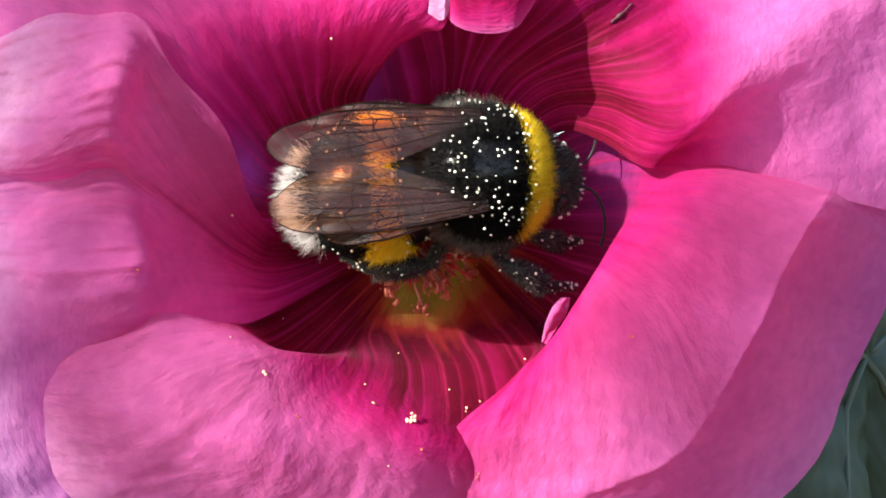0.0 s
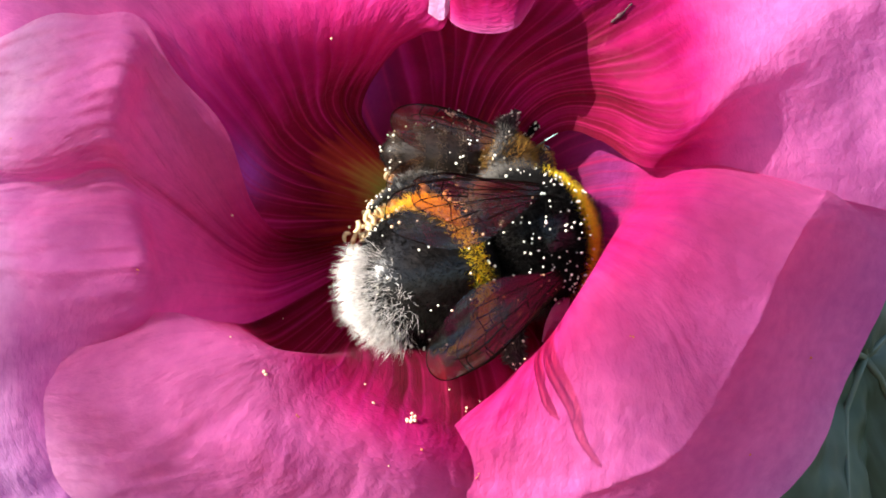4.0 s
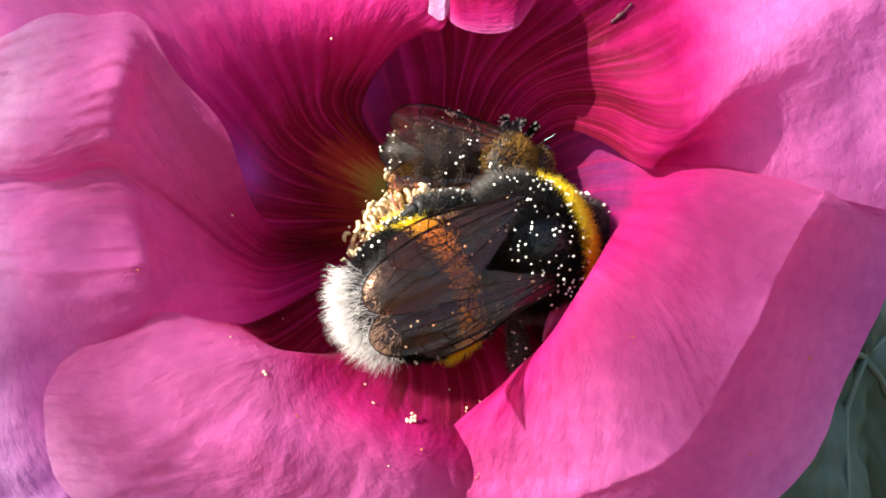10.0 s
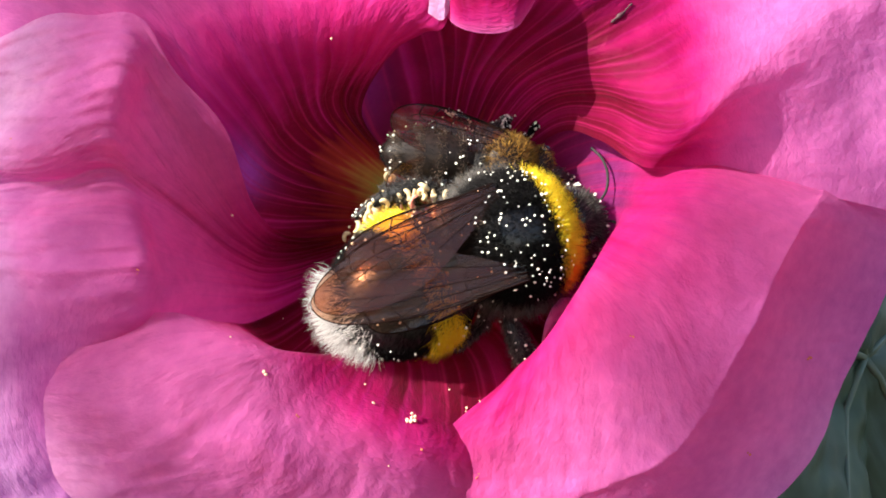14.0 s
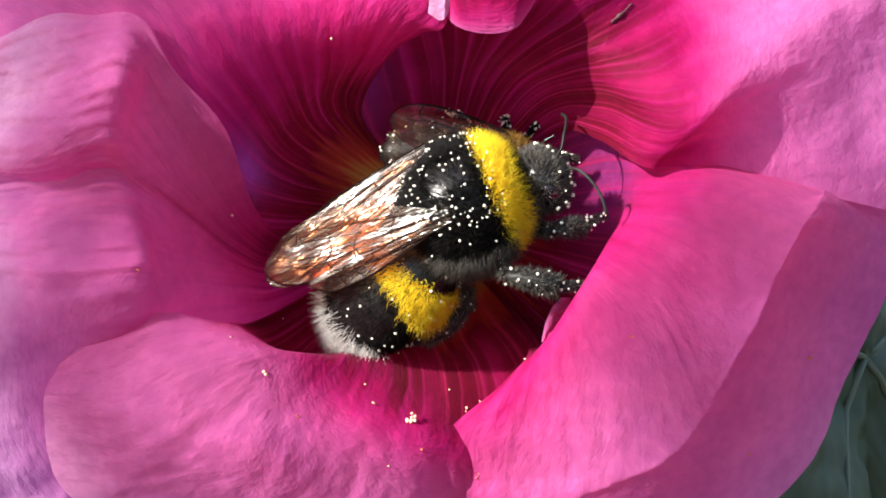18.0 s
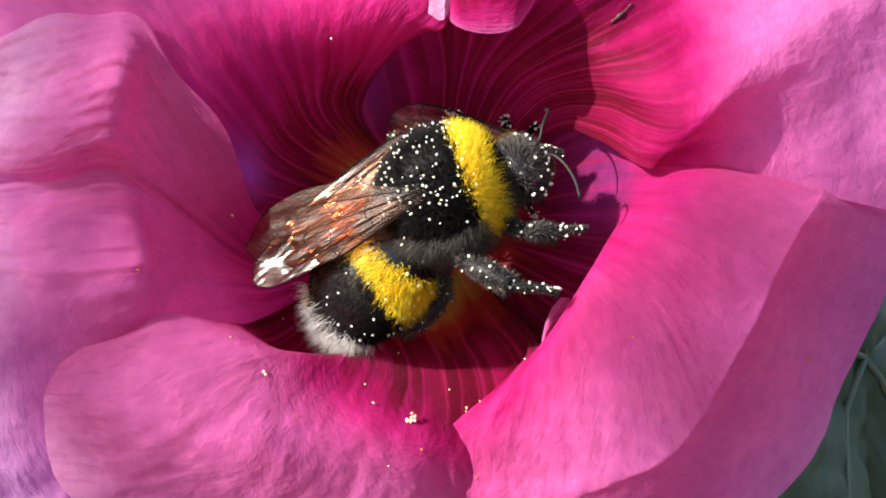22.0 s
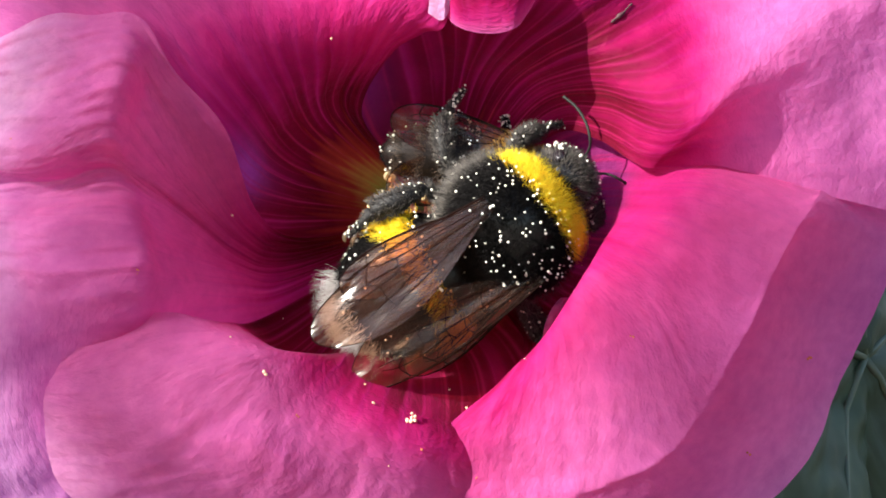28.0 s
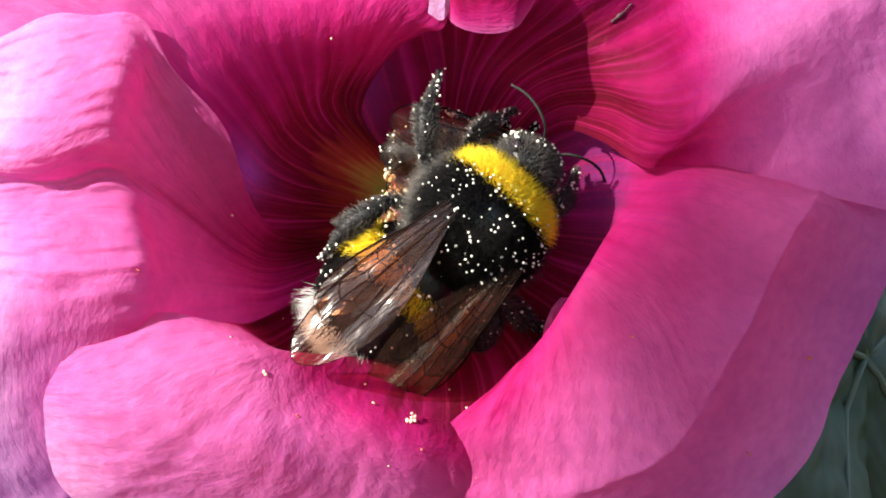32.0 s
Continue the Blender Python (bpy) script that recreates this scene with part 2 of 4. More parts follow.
def tube(path, radii, sides=8, cap=True):
    """Verts and faces of a tapered tube along a path (mm)."""
    verts, faces = [], []
    path = [Vector(p) for p in path]
    n = len(path)
    side = None
    for i, p in enumerate(path):
        d = (path[min(i + 1, n - 1)] - path[max(i - 1, 0)]).normalized()
        if side is None:
            side = d.orthogonal().normalized()
        side = (side - d * side.dot(d)).normalized()
        other = d.cross(side)
        for k in range(sides):
            a = 2 * math.pi * k / sides
            verts.append(tuple(p + (side * math.cos(a) + other * math.sin(a)) * radii[i]))
    for i in range(n - 1):
        for k in range(sides):
            a, b = i * sides + k, i * sides + (k + 1) % sides
            faces.append((a, b, b + sides, a + sides))
    if cap:
        faces.append(tuple(range(sides - 1, -1, -1)))
        faces.append(tuple(range((n - 1) * sides, n * sides)))
    return verts, faces


def ball(c, r, rings=7, sides=10, squash=(1, 1, 1)):
    verts = [(c[0], c[1], c[2] + r * squash[2])]
    faces = []
    for i in range(1, rings):
        a = math.pi * i / rings
        for k in range(sides):
            b = 2 * math.pi * k / sides
            verts.append((c[0] + r * squash[0] * math.sin(a) * math.cos(b), c[1] + r * squash[1] * math.sin(a) * math.sin(b), c[2] + r * squash[2] * math.cos(a)))
    verts.append((c[0], c[1], c[2] - r * squash[2]))
    for k in range(sides):
        faces.append((0, 1 + k, 1 + (k + 1) % sides))
        for i in range(rings - 2):
            a, b = 1 + i * sides + k, 1 + i * sides + (k + 1) % sides
            faces.append((a, a + sides, b + sides, b))
        e = 1 + (rings - 2) * sides
        faces.append((e + k, len(verts) - 1, e + (k + 1) % sides))
    return verts, faces


def join(pieces):
    verts, faces = [], []
    for v, f in pieces:
        o = len(verts)
        verts += v
        faces += [tuple(i + o for i in q) for q in f]
    return verts, faces


# ---- the flower ----
AXIS = (-0.5, 2.0)      # x and z of the flower's axis, mm
FOOT = 14.0             # depth of the cup, mm
flower = empty("hollyhock_flower", at(AXIS[0], 0, AXIS[1]), "wide open magenta pink hollyhock flower with a dark maroon throat", "flower")

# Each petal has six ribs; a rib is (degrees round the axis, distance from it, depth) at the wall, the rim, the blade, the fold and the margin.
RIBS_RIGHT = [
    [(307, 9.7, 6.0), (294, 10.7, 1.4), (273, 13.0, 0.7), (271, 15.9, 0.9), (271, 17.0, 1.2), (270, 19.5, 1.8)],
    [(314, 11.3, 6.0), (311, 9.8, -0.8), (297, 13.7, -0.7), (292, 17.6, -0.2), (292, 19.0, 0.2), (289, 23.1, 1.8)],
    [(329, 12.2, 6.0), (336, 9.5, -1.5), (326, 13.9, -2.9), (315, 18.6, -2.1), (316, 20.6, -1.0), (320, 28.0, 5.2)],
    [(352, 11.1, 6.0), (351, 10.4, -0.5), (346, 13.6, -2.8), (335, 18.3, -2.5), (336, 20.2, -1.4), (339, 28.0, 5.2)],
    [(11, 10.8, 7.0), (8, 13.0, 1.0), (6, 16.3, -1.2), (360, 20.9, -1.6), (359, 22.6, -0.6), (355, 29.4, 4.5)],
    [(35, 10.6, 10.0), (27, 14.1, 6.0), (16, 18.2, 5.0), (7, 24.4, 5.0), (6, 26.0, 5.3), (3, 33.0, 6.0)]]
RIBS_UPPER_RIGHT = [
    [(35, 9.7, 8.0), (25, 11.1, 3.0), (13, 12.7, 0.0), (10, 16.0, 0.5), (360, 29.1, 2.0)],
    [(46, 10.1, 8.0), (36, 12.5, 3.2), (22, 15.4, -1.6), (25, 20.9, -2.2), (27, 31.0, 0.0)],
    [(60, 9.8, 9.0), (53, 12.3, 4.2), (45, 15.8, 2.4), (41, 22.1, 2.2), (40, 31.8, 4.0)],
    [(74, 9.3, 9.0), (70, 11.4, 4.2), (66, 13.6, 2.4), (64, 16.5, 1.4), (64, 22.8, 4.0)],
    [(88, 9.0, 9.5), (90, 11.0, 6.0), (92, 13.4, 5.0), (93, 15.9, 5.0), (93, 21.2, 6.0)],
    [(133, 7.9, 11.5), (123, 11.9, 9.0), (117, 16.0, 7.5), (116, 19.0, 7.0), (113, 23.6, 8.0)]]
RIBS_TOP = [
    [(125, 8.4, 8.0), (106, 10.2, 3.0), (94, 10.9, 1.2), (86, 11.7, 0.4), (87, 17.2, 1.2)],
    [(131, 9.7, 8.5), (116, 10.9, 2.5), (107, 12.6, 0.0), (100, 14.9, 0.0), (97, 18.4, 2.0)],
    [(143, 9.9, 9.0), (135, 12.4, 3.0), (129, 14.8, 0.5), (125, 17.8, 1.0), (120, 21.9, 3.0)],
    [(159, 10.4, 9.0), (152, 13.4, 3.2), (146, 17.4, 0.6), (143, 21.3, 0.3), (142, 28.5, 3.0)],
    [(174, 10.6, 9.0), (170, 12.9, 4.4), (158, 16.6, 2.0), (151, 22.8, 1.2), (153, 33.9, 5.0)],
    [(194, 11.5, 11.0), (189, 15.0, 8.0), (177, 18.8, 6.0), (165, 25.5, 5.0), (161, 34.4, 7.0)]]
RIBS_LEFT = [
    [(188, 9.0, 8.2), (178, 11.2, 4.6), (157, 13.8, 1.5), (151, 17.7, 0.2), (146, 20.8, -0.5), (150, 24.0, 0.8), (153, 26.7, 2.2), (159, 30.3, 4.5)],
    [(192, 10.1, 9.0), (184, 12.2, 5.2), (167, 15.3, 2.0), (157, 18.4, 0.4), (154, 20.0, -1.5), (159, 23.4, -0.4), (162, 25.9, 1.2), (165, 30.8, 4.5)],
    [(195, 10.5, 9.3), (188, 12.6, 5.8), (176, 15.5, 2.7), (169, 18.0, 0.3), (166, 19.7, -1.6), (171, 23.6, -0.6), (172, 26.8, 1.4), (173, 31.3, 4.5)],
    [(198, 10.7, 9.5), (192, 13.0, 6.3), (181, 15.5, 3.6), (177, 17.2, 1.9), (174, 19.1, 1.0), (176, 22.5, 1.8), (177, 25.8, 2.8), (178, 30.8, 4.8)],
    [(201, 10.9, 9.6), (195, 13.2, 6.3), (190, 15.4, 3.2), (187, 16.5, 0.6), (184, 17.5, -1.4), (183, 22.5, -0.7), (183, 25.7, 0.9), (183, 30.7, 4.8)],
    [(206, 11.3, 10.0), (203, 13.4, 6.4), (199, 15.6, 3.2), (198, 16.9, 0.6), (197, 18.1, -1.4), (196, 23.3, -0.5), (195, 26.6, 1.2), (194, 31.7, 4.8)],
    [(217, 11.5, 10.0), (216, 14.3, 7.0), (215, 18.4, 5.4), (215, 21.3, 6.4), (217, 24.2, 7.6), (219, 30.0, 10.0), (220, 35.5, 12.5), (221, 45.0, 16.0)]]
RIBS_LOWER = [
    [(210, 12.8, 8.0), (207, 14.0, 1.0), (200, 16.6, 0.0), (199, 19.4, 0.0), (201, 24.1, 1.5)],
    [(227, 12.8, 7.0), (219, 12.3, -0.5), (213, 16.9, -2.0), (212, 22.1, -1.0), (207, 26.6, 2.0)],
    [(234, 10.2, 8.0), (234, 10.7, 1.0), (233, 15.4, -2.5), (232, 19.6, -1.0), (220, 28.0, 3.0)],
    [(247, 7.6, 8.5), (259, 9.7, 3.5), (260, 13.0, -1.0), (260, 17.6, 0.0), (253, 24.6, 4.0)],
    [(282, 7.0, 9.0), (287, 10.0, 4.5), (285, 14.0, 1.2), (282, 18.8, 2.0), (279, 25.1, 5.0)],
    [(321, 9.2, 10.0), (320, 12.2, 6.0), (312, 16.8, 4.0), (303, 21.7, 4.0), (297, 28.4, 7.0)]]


def petal(ribs, seed, lift, tone, crepe, pale, label, claw=(0, 1, 0), violet=()):
    """tone: how far the dark throat runs out, more where it stands in for shade; crepe: depth of the wrinkles, mm;
    pale: how fast, how much and from where the blade fades outwards, more where it stands in for sun; claw: place,
    width and strength of the pale foot;
    violet: spots of violet tint, painted for light through thin skin, as (place across, its width, way along in mm, its
    length, strength)."""
    rng = random.Random(seed)
    nu, nv = 110, 150
    rows = []
    for rib in ribs:
        pts = []
        a0 = rib[0][0]
        pts.append((2.2 * math.cos(radians(a0)), FOOT + lift, 2.2 * math.sin(radians(a0))))
        pts.append((4.6 * math.cos(radians(a0)), FOOT - 2.2 + lift, 4.6 * math.sin(radians(a0))))
        for a, r, y in rib:
            pts.append((r * math.cos(radians(a)), y, r * math.sin(radians(a))))
        rows.append(pts)
    verts, uvs, tints = [], [], []
    off = rng.uniform(0, 50)
    for j in range(nv + 1):
        v = j / nv
        rail = [spline([r[k] for r in rows], v) for k in range(len(rows[0]))]
        way, last = 0.0, None
        for i in range(nu + 1):
            u = i / nu
            p = spline(rail, u)
            if last is not None:
                way += float(np.linalg.norm(p - last))
            last = p
            w = min(1.0, max(0.0, (u - 0.42) / 0.3))
            q = Vector((p[0] * 0.16 + off, p[2] * 0.16, 0))
            ruffle = (noise.noise(q) * 0.55 + noise.noise(q * 3.1) * 0.18) * w
            pleat = 0.10 * math.sin(v * 46 + 2.5 * noise.noise(q * 0.7)) * min(1.0, u * 3) * max(0.0, 1 - u * 1.1)
            edge = 0.25 * noise.noise(Vector((v * 9 + off, u * 6, 3))) * w
            wrinkle = crepe * (noise.noise(Vector((u * 7 + off, v * 34, 1))) + 0.5 * noise.noise(Vector((u * 15, v * 60, off)))) * w
            verts.append((p[0] + edge, p[1] + ruffle + pleat + wrinkle, p[2] + edge))
            tints.append((sum(k * math.exp(-((v - c) / w) ** 2 - ((way - d) / e) ** 2) for c, w, d, e, k in violet), v))
            foot = claw[2] * math.exp(-((v - claw[0]) / claw[1]) ** 2) * min(1.0, max(0.0, (13 - way) / 5)) if claw[0] else 0.0
            uvs.append((max(way / 50.0 - tone * min(1.0, way / 12.0), min(way / 50.0, 0.19)) + min(pale[1], pale[0] * max(0.0, way / 50.0 - pale[2])) - foot, v + seed * 1.37))
    faces = []
    for j in range(nv):
        for i in range(nu):
            a = j * (nu + 1) + i
            faces.append((a, a + 1, a + nu + 2, a + nu + 1))
    me = mesh_of("petal", verts, faces, PETAL)
    layer = me.uv_layers.new(name="UVMap")
    idx = np.zeros(len(me.loops), int)
    me.loops.foreach_get("vertex_index", idx)
    layer.data.foreach_set("uv", np.array(uvs)[idx].ravel())
    me.uv_layers.new(name="violet").data.foreach_set("uv", np.array(tints)[idx].ravel())
    return part_of("petal", me, flower, label)


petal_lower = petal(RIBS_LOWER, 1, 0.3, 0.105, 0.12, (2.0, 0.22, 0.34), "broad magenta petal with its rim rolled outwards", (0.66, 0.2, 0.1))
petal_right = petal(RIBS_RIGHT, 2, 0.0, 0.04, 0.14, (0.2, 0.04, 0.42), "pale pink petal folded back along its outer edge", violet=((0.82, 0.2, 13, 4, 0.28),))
# high tone carries the dark further out, painting the soft shade on this petal
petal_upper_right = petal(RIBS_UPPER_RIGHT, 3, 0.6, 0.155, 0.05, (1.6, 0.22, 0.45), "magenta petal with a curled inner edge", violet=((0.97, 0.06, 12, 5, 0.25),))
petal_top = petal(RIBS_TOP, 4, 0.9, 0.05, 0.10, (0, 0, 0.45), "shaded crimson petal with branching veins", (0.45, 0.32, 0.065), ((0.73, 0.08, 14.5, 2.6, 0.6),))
# outer part paled in place of sun patches, lower corner tinted violet for shade
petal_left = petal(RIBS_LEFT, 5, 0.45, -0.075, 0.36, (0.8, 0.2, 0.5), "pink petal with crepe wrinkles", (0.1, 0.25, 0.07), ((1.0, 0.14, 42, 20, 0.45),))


def lobe(inner, outer, seed, tint, label):
    """A free lobe of a petal between two edges given in mm (x, depth, z) round the axis; tint is how far out on the
    petal's colours its rim starts.
    """
    nu, nv = 24, 60
    verts, uvs, faces = [], [], []
    for j in range(nv + 1):
        a, b = spline(inner, j / nv), spline(outer, j / nv)
        for i in range(nu + 1):
            u = i / nu
            p = a + (b - a) * u
            roll = 0.5 * (1 - u) ** 4
            verts.append((p[0], p[1] + roll + 0.12 * noise.noise(Vector((j * 0.12, i * 0.1, seed))), p[2]))
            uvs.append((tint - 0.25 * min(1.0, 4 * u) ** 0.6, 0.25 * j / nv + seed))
    for j in range(nv):
        for i in range(nu):
            a = j * (nu + 1) + i
            faces.append((a, a + 1, a + nu + 2, a + nu + 1))
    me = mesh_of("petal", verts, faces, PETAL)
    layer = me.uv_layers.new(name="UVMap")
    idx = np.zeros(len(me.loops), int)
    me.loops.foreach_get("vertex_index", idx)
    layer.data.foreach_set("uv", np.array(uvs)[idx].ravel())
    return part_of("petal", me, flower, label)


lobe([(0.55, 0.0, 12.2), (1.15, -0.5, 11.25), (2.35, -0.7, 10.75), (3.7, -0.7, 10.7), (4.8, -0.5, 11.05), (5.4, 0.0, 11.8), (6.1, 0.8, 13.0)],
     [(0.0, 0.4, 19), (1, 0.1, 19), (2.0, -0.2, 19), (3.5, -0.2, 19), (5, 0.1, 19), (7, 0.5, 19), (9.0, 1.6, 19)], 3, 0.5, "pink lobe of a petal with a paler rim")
# tint beyond the margin paints this tip pale, as sun on it would
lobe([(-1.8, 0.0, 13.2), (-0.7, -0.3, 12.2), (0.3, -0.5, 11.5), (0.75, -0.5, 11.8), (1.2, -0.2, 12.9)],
     [(-2.5, 0.2, 19), (-1.0, 0, 19), (0.3, 0, 19), (1.2, 0, 19), (2.2, 0.2, 19)], 9, 1.2, "petal tip paled to lilac in place of sunlight")
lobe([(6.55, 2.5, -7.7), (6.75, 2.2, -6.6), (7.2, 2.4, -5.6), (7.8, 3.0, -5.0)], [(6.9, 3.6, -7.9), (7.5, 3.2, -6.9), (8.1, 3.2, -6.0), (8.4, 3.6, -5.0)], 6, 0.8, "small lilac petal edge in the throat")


def stamen_column():
    rng = random.Random(8)
    ob = empty("stamen_column", at(AXIS[0] - 1.3, 14.5, AXIS[1] - 1.2), "pale stamen column crowded with cream pollen-dusted anthers", "stamen")
    v, f = tube([(0, 0, 0), (0, -2, 0), (0.1, -5, 0), (0.2, -8, 0.1), (0.2, -9.4, 0.1)], [2.0, 1.5, 1.2, 1.0, 0.5], 14)
    part_of("column", mesh_of("column", v, f, FILAMENT), ob)
    for i in range(54):
        a = i * 2.399
        h = -3.2 - 6.0 * (i / 54) ** 0.8
        out = rng.uniform(2.6, 4.4) * (1.05 - 0.35 * i / 54)
        tip = Vector((math.cos(a) * out, h - rng.uniform(0.4, 1.8), math.sin(a) * out))
        base = Vector((math.cos(a) * 0.9, h, math.sin(a) * 0.9))
        mid = (base + tip) * 0.5 + Vector((rng.uniform(-.6, .6), -rng.uniform(0.2, 0.9), rng.uniform(-.6, .6)))
        path = [tuple(spline([base, mid, tip], k / 8)) for k in range(9)]
        fv, ff = tube(path, [0.12 - 0.006 * k for k in range(9)], 6)
        st = part_of("filament", mesh_of("filament", fv, ff, FILAMENT), ob)
        pieces = []
        for k in range(4):
            q = tip + Vector((rng.gauss(0, .32), rng.gauss(0, .25), rng.gauss(0, .32)))
            turn = Euler((rng.uniform(0, 6), rng.uniform(0, 6), rng.uniform(0, 6))).to_matrix()
            arc = [tuple(q + turn @ Vector((0.34 * math.cos(w), 0.30 * math.sin(w), 0.05 * w))) for w in (0, .5, 1, 1.5, 2.0, 2.6, 3.1)]
            pieces.append(tube(arc, [.07, .13, .16, .15, .16, .13, .06], 7))
        for k in range(7):
            q = tip + Vector((rng.gauss(0, .4), rng.gauss(0, .3), rng.gauss(0, .4)))
            pieces.append(ball(q, rng.uniform(0.06, 0.10), 4, 6))
        av, af = join(pieces)
        low = math.sin(a) < -0.35
        part_of("anther", mesh_of("anther", av, af, ANTHER_PINK if low else ANTHER), st, "pinkish red anther" if low else "cream anther")
    for i in range(16):
        a = -math.pi * (0.15 + 0.7 * i / 15)
        out = rng.uniform(2.6, 4.4)
        base, tip = Vector((0.2, -8.8, 0.1)), Vector((1.2 + math.cos(a) * out, -8.2 + rng.uniform(-1, 1), math.sin(a) * out))
        mid = (base + tip) * 0.5 + Vector((rng.uniform(-.4, .4), -0.9, rng.uniform(-.4, .4)))
        path = [tuple(spline([base, mid, tip], k / 8)) for k in range(9)]
        sv, sf = tube(path, [0.11 - 0.008 * k for k in range(9)], 6)
        part_of("style", mesh_of("style", sv, sf, STYLE), ob, "thin red style")
    return ob


stamen_column()


# ---- specks that lie on the petals ----
bpy.context.view_layer.update()


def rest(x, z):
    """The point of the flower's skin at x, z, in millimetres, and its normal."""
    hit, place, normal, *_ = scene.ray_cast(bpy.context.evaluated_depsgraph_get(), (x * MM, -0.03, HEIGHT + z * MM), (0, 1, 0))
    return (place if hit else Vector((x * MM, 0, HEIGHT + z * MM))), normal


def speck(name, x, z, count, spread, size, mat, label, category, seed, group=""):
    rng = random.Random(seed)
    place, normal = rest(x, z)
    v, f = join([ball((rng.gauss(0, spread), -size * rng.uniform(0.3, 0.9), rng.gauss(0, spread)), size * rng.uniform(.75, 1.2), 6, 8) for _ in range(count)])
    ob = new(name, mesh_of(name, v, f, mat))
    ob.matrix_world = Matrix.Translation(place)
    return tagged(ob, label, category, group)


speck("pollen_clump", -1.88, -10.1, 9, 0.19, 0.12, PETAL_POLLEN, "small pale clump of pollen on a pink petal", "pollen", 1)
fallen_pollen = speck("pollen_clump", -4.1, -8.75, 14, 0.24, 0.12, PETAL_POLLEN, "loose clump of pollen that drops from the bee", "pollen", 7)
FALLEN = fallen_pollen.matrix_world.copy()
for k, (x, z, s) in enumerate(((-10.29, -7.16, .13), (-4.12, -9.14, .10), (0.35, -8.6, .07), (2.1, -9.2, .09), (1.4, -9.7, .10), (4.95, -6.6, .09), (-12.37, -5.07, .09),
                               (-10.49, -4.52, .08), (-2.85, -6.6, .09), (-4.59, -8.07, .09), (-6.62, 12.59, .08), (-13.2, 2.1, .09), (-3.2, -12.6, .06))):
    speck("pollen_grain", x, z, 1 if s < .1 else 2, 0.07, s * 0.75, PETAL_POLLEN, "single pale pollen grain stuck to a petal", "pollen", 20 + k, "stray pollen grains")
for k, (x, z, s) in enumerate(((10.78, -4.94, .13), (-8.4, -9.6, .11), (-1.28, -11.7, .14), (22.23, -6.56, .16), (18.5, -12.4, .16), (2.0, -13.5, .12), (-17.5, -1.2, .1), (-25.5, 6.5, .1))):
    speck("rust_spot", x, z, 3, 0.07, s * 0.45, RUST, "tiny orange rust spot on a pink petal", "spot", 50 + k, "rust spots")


def scrap():
    """A dark dry thread with a thicker middle, lying on the upper petal."""
    path = []
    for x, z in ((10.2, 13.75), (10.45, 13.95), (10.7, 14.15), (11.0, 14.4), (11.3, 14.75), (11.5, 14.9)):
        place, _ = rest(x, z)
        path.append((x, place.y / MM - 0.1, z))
    fine = [tuple(spline(path, k / 14)) for k in range(15)]
    v, f = tube(fine, [.03, .08, .10, .06, .09, .14, .16, .13, .08, .05, .05, .04, .06, .08, .03], 7)
    ob = new("dry_scrap", mesh_of("dry_scrap", [(x, y, z) for x, y, z in v], f, DEBRIS))
    ob.matrix_world = at(0, 0, 0)
    return tagged(ob, "thin dark brown dry scrap lying on the petal", "debris")


scrap()

# ---- bees ----
def surface_ball(rx, ry, rz, n, rng, egg=0.0):
    """Even points and normals on an egg-shaped body; egg narrows the -x end."""
    i = np.arange(n) + 0.5
    ph = np.arccos(1 - 2 * i / n)
    th = math.pi * (1 + 5 ** 0.5) * i
    d = np.stack([np.cos(ph), np.sin(ph) * np.cos(th), np.sin(ph) * np.sin(th)], 1)
    d += rng.normal(0, 0.03, d.shape)
    d /= np.linalg.norm(d, axis=1)[:, None]
    k = 1 + egg * d[:, :1]
    p = np.concatenate([d[:, :1] * rx, d[:, 1:2] * ry * k, d[:, 2:] * rz * k], 1)
    nrm = p / np.array([rx, ry, rz]) ** 2
    nrm /= np.linalg.norm(nrm, axis=1)[:, None]
    return p, nrm


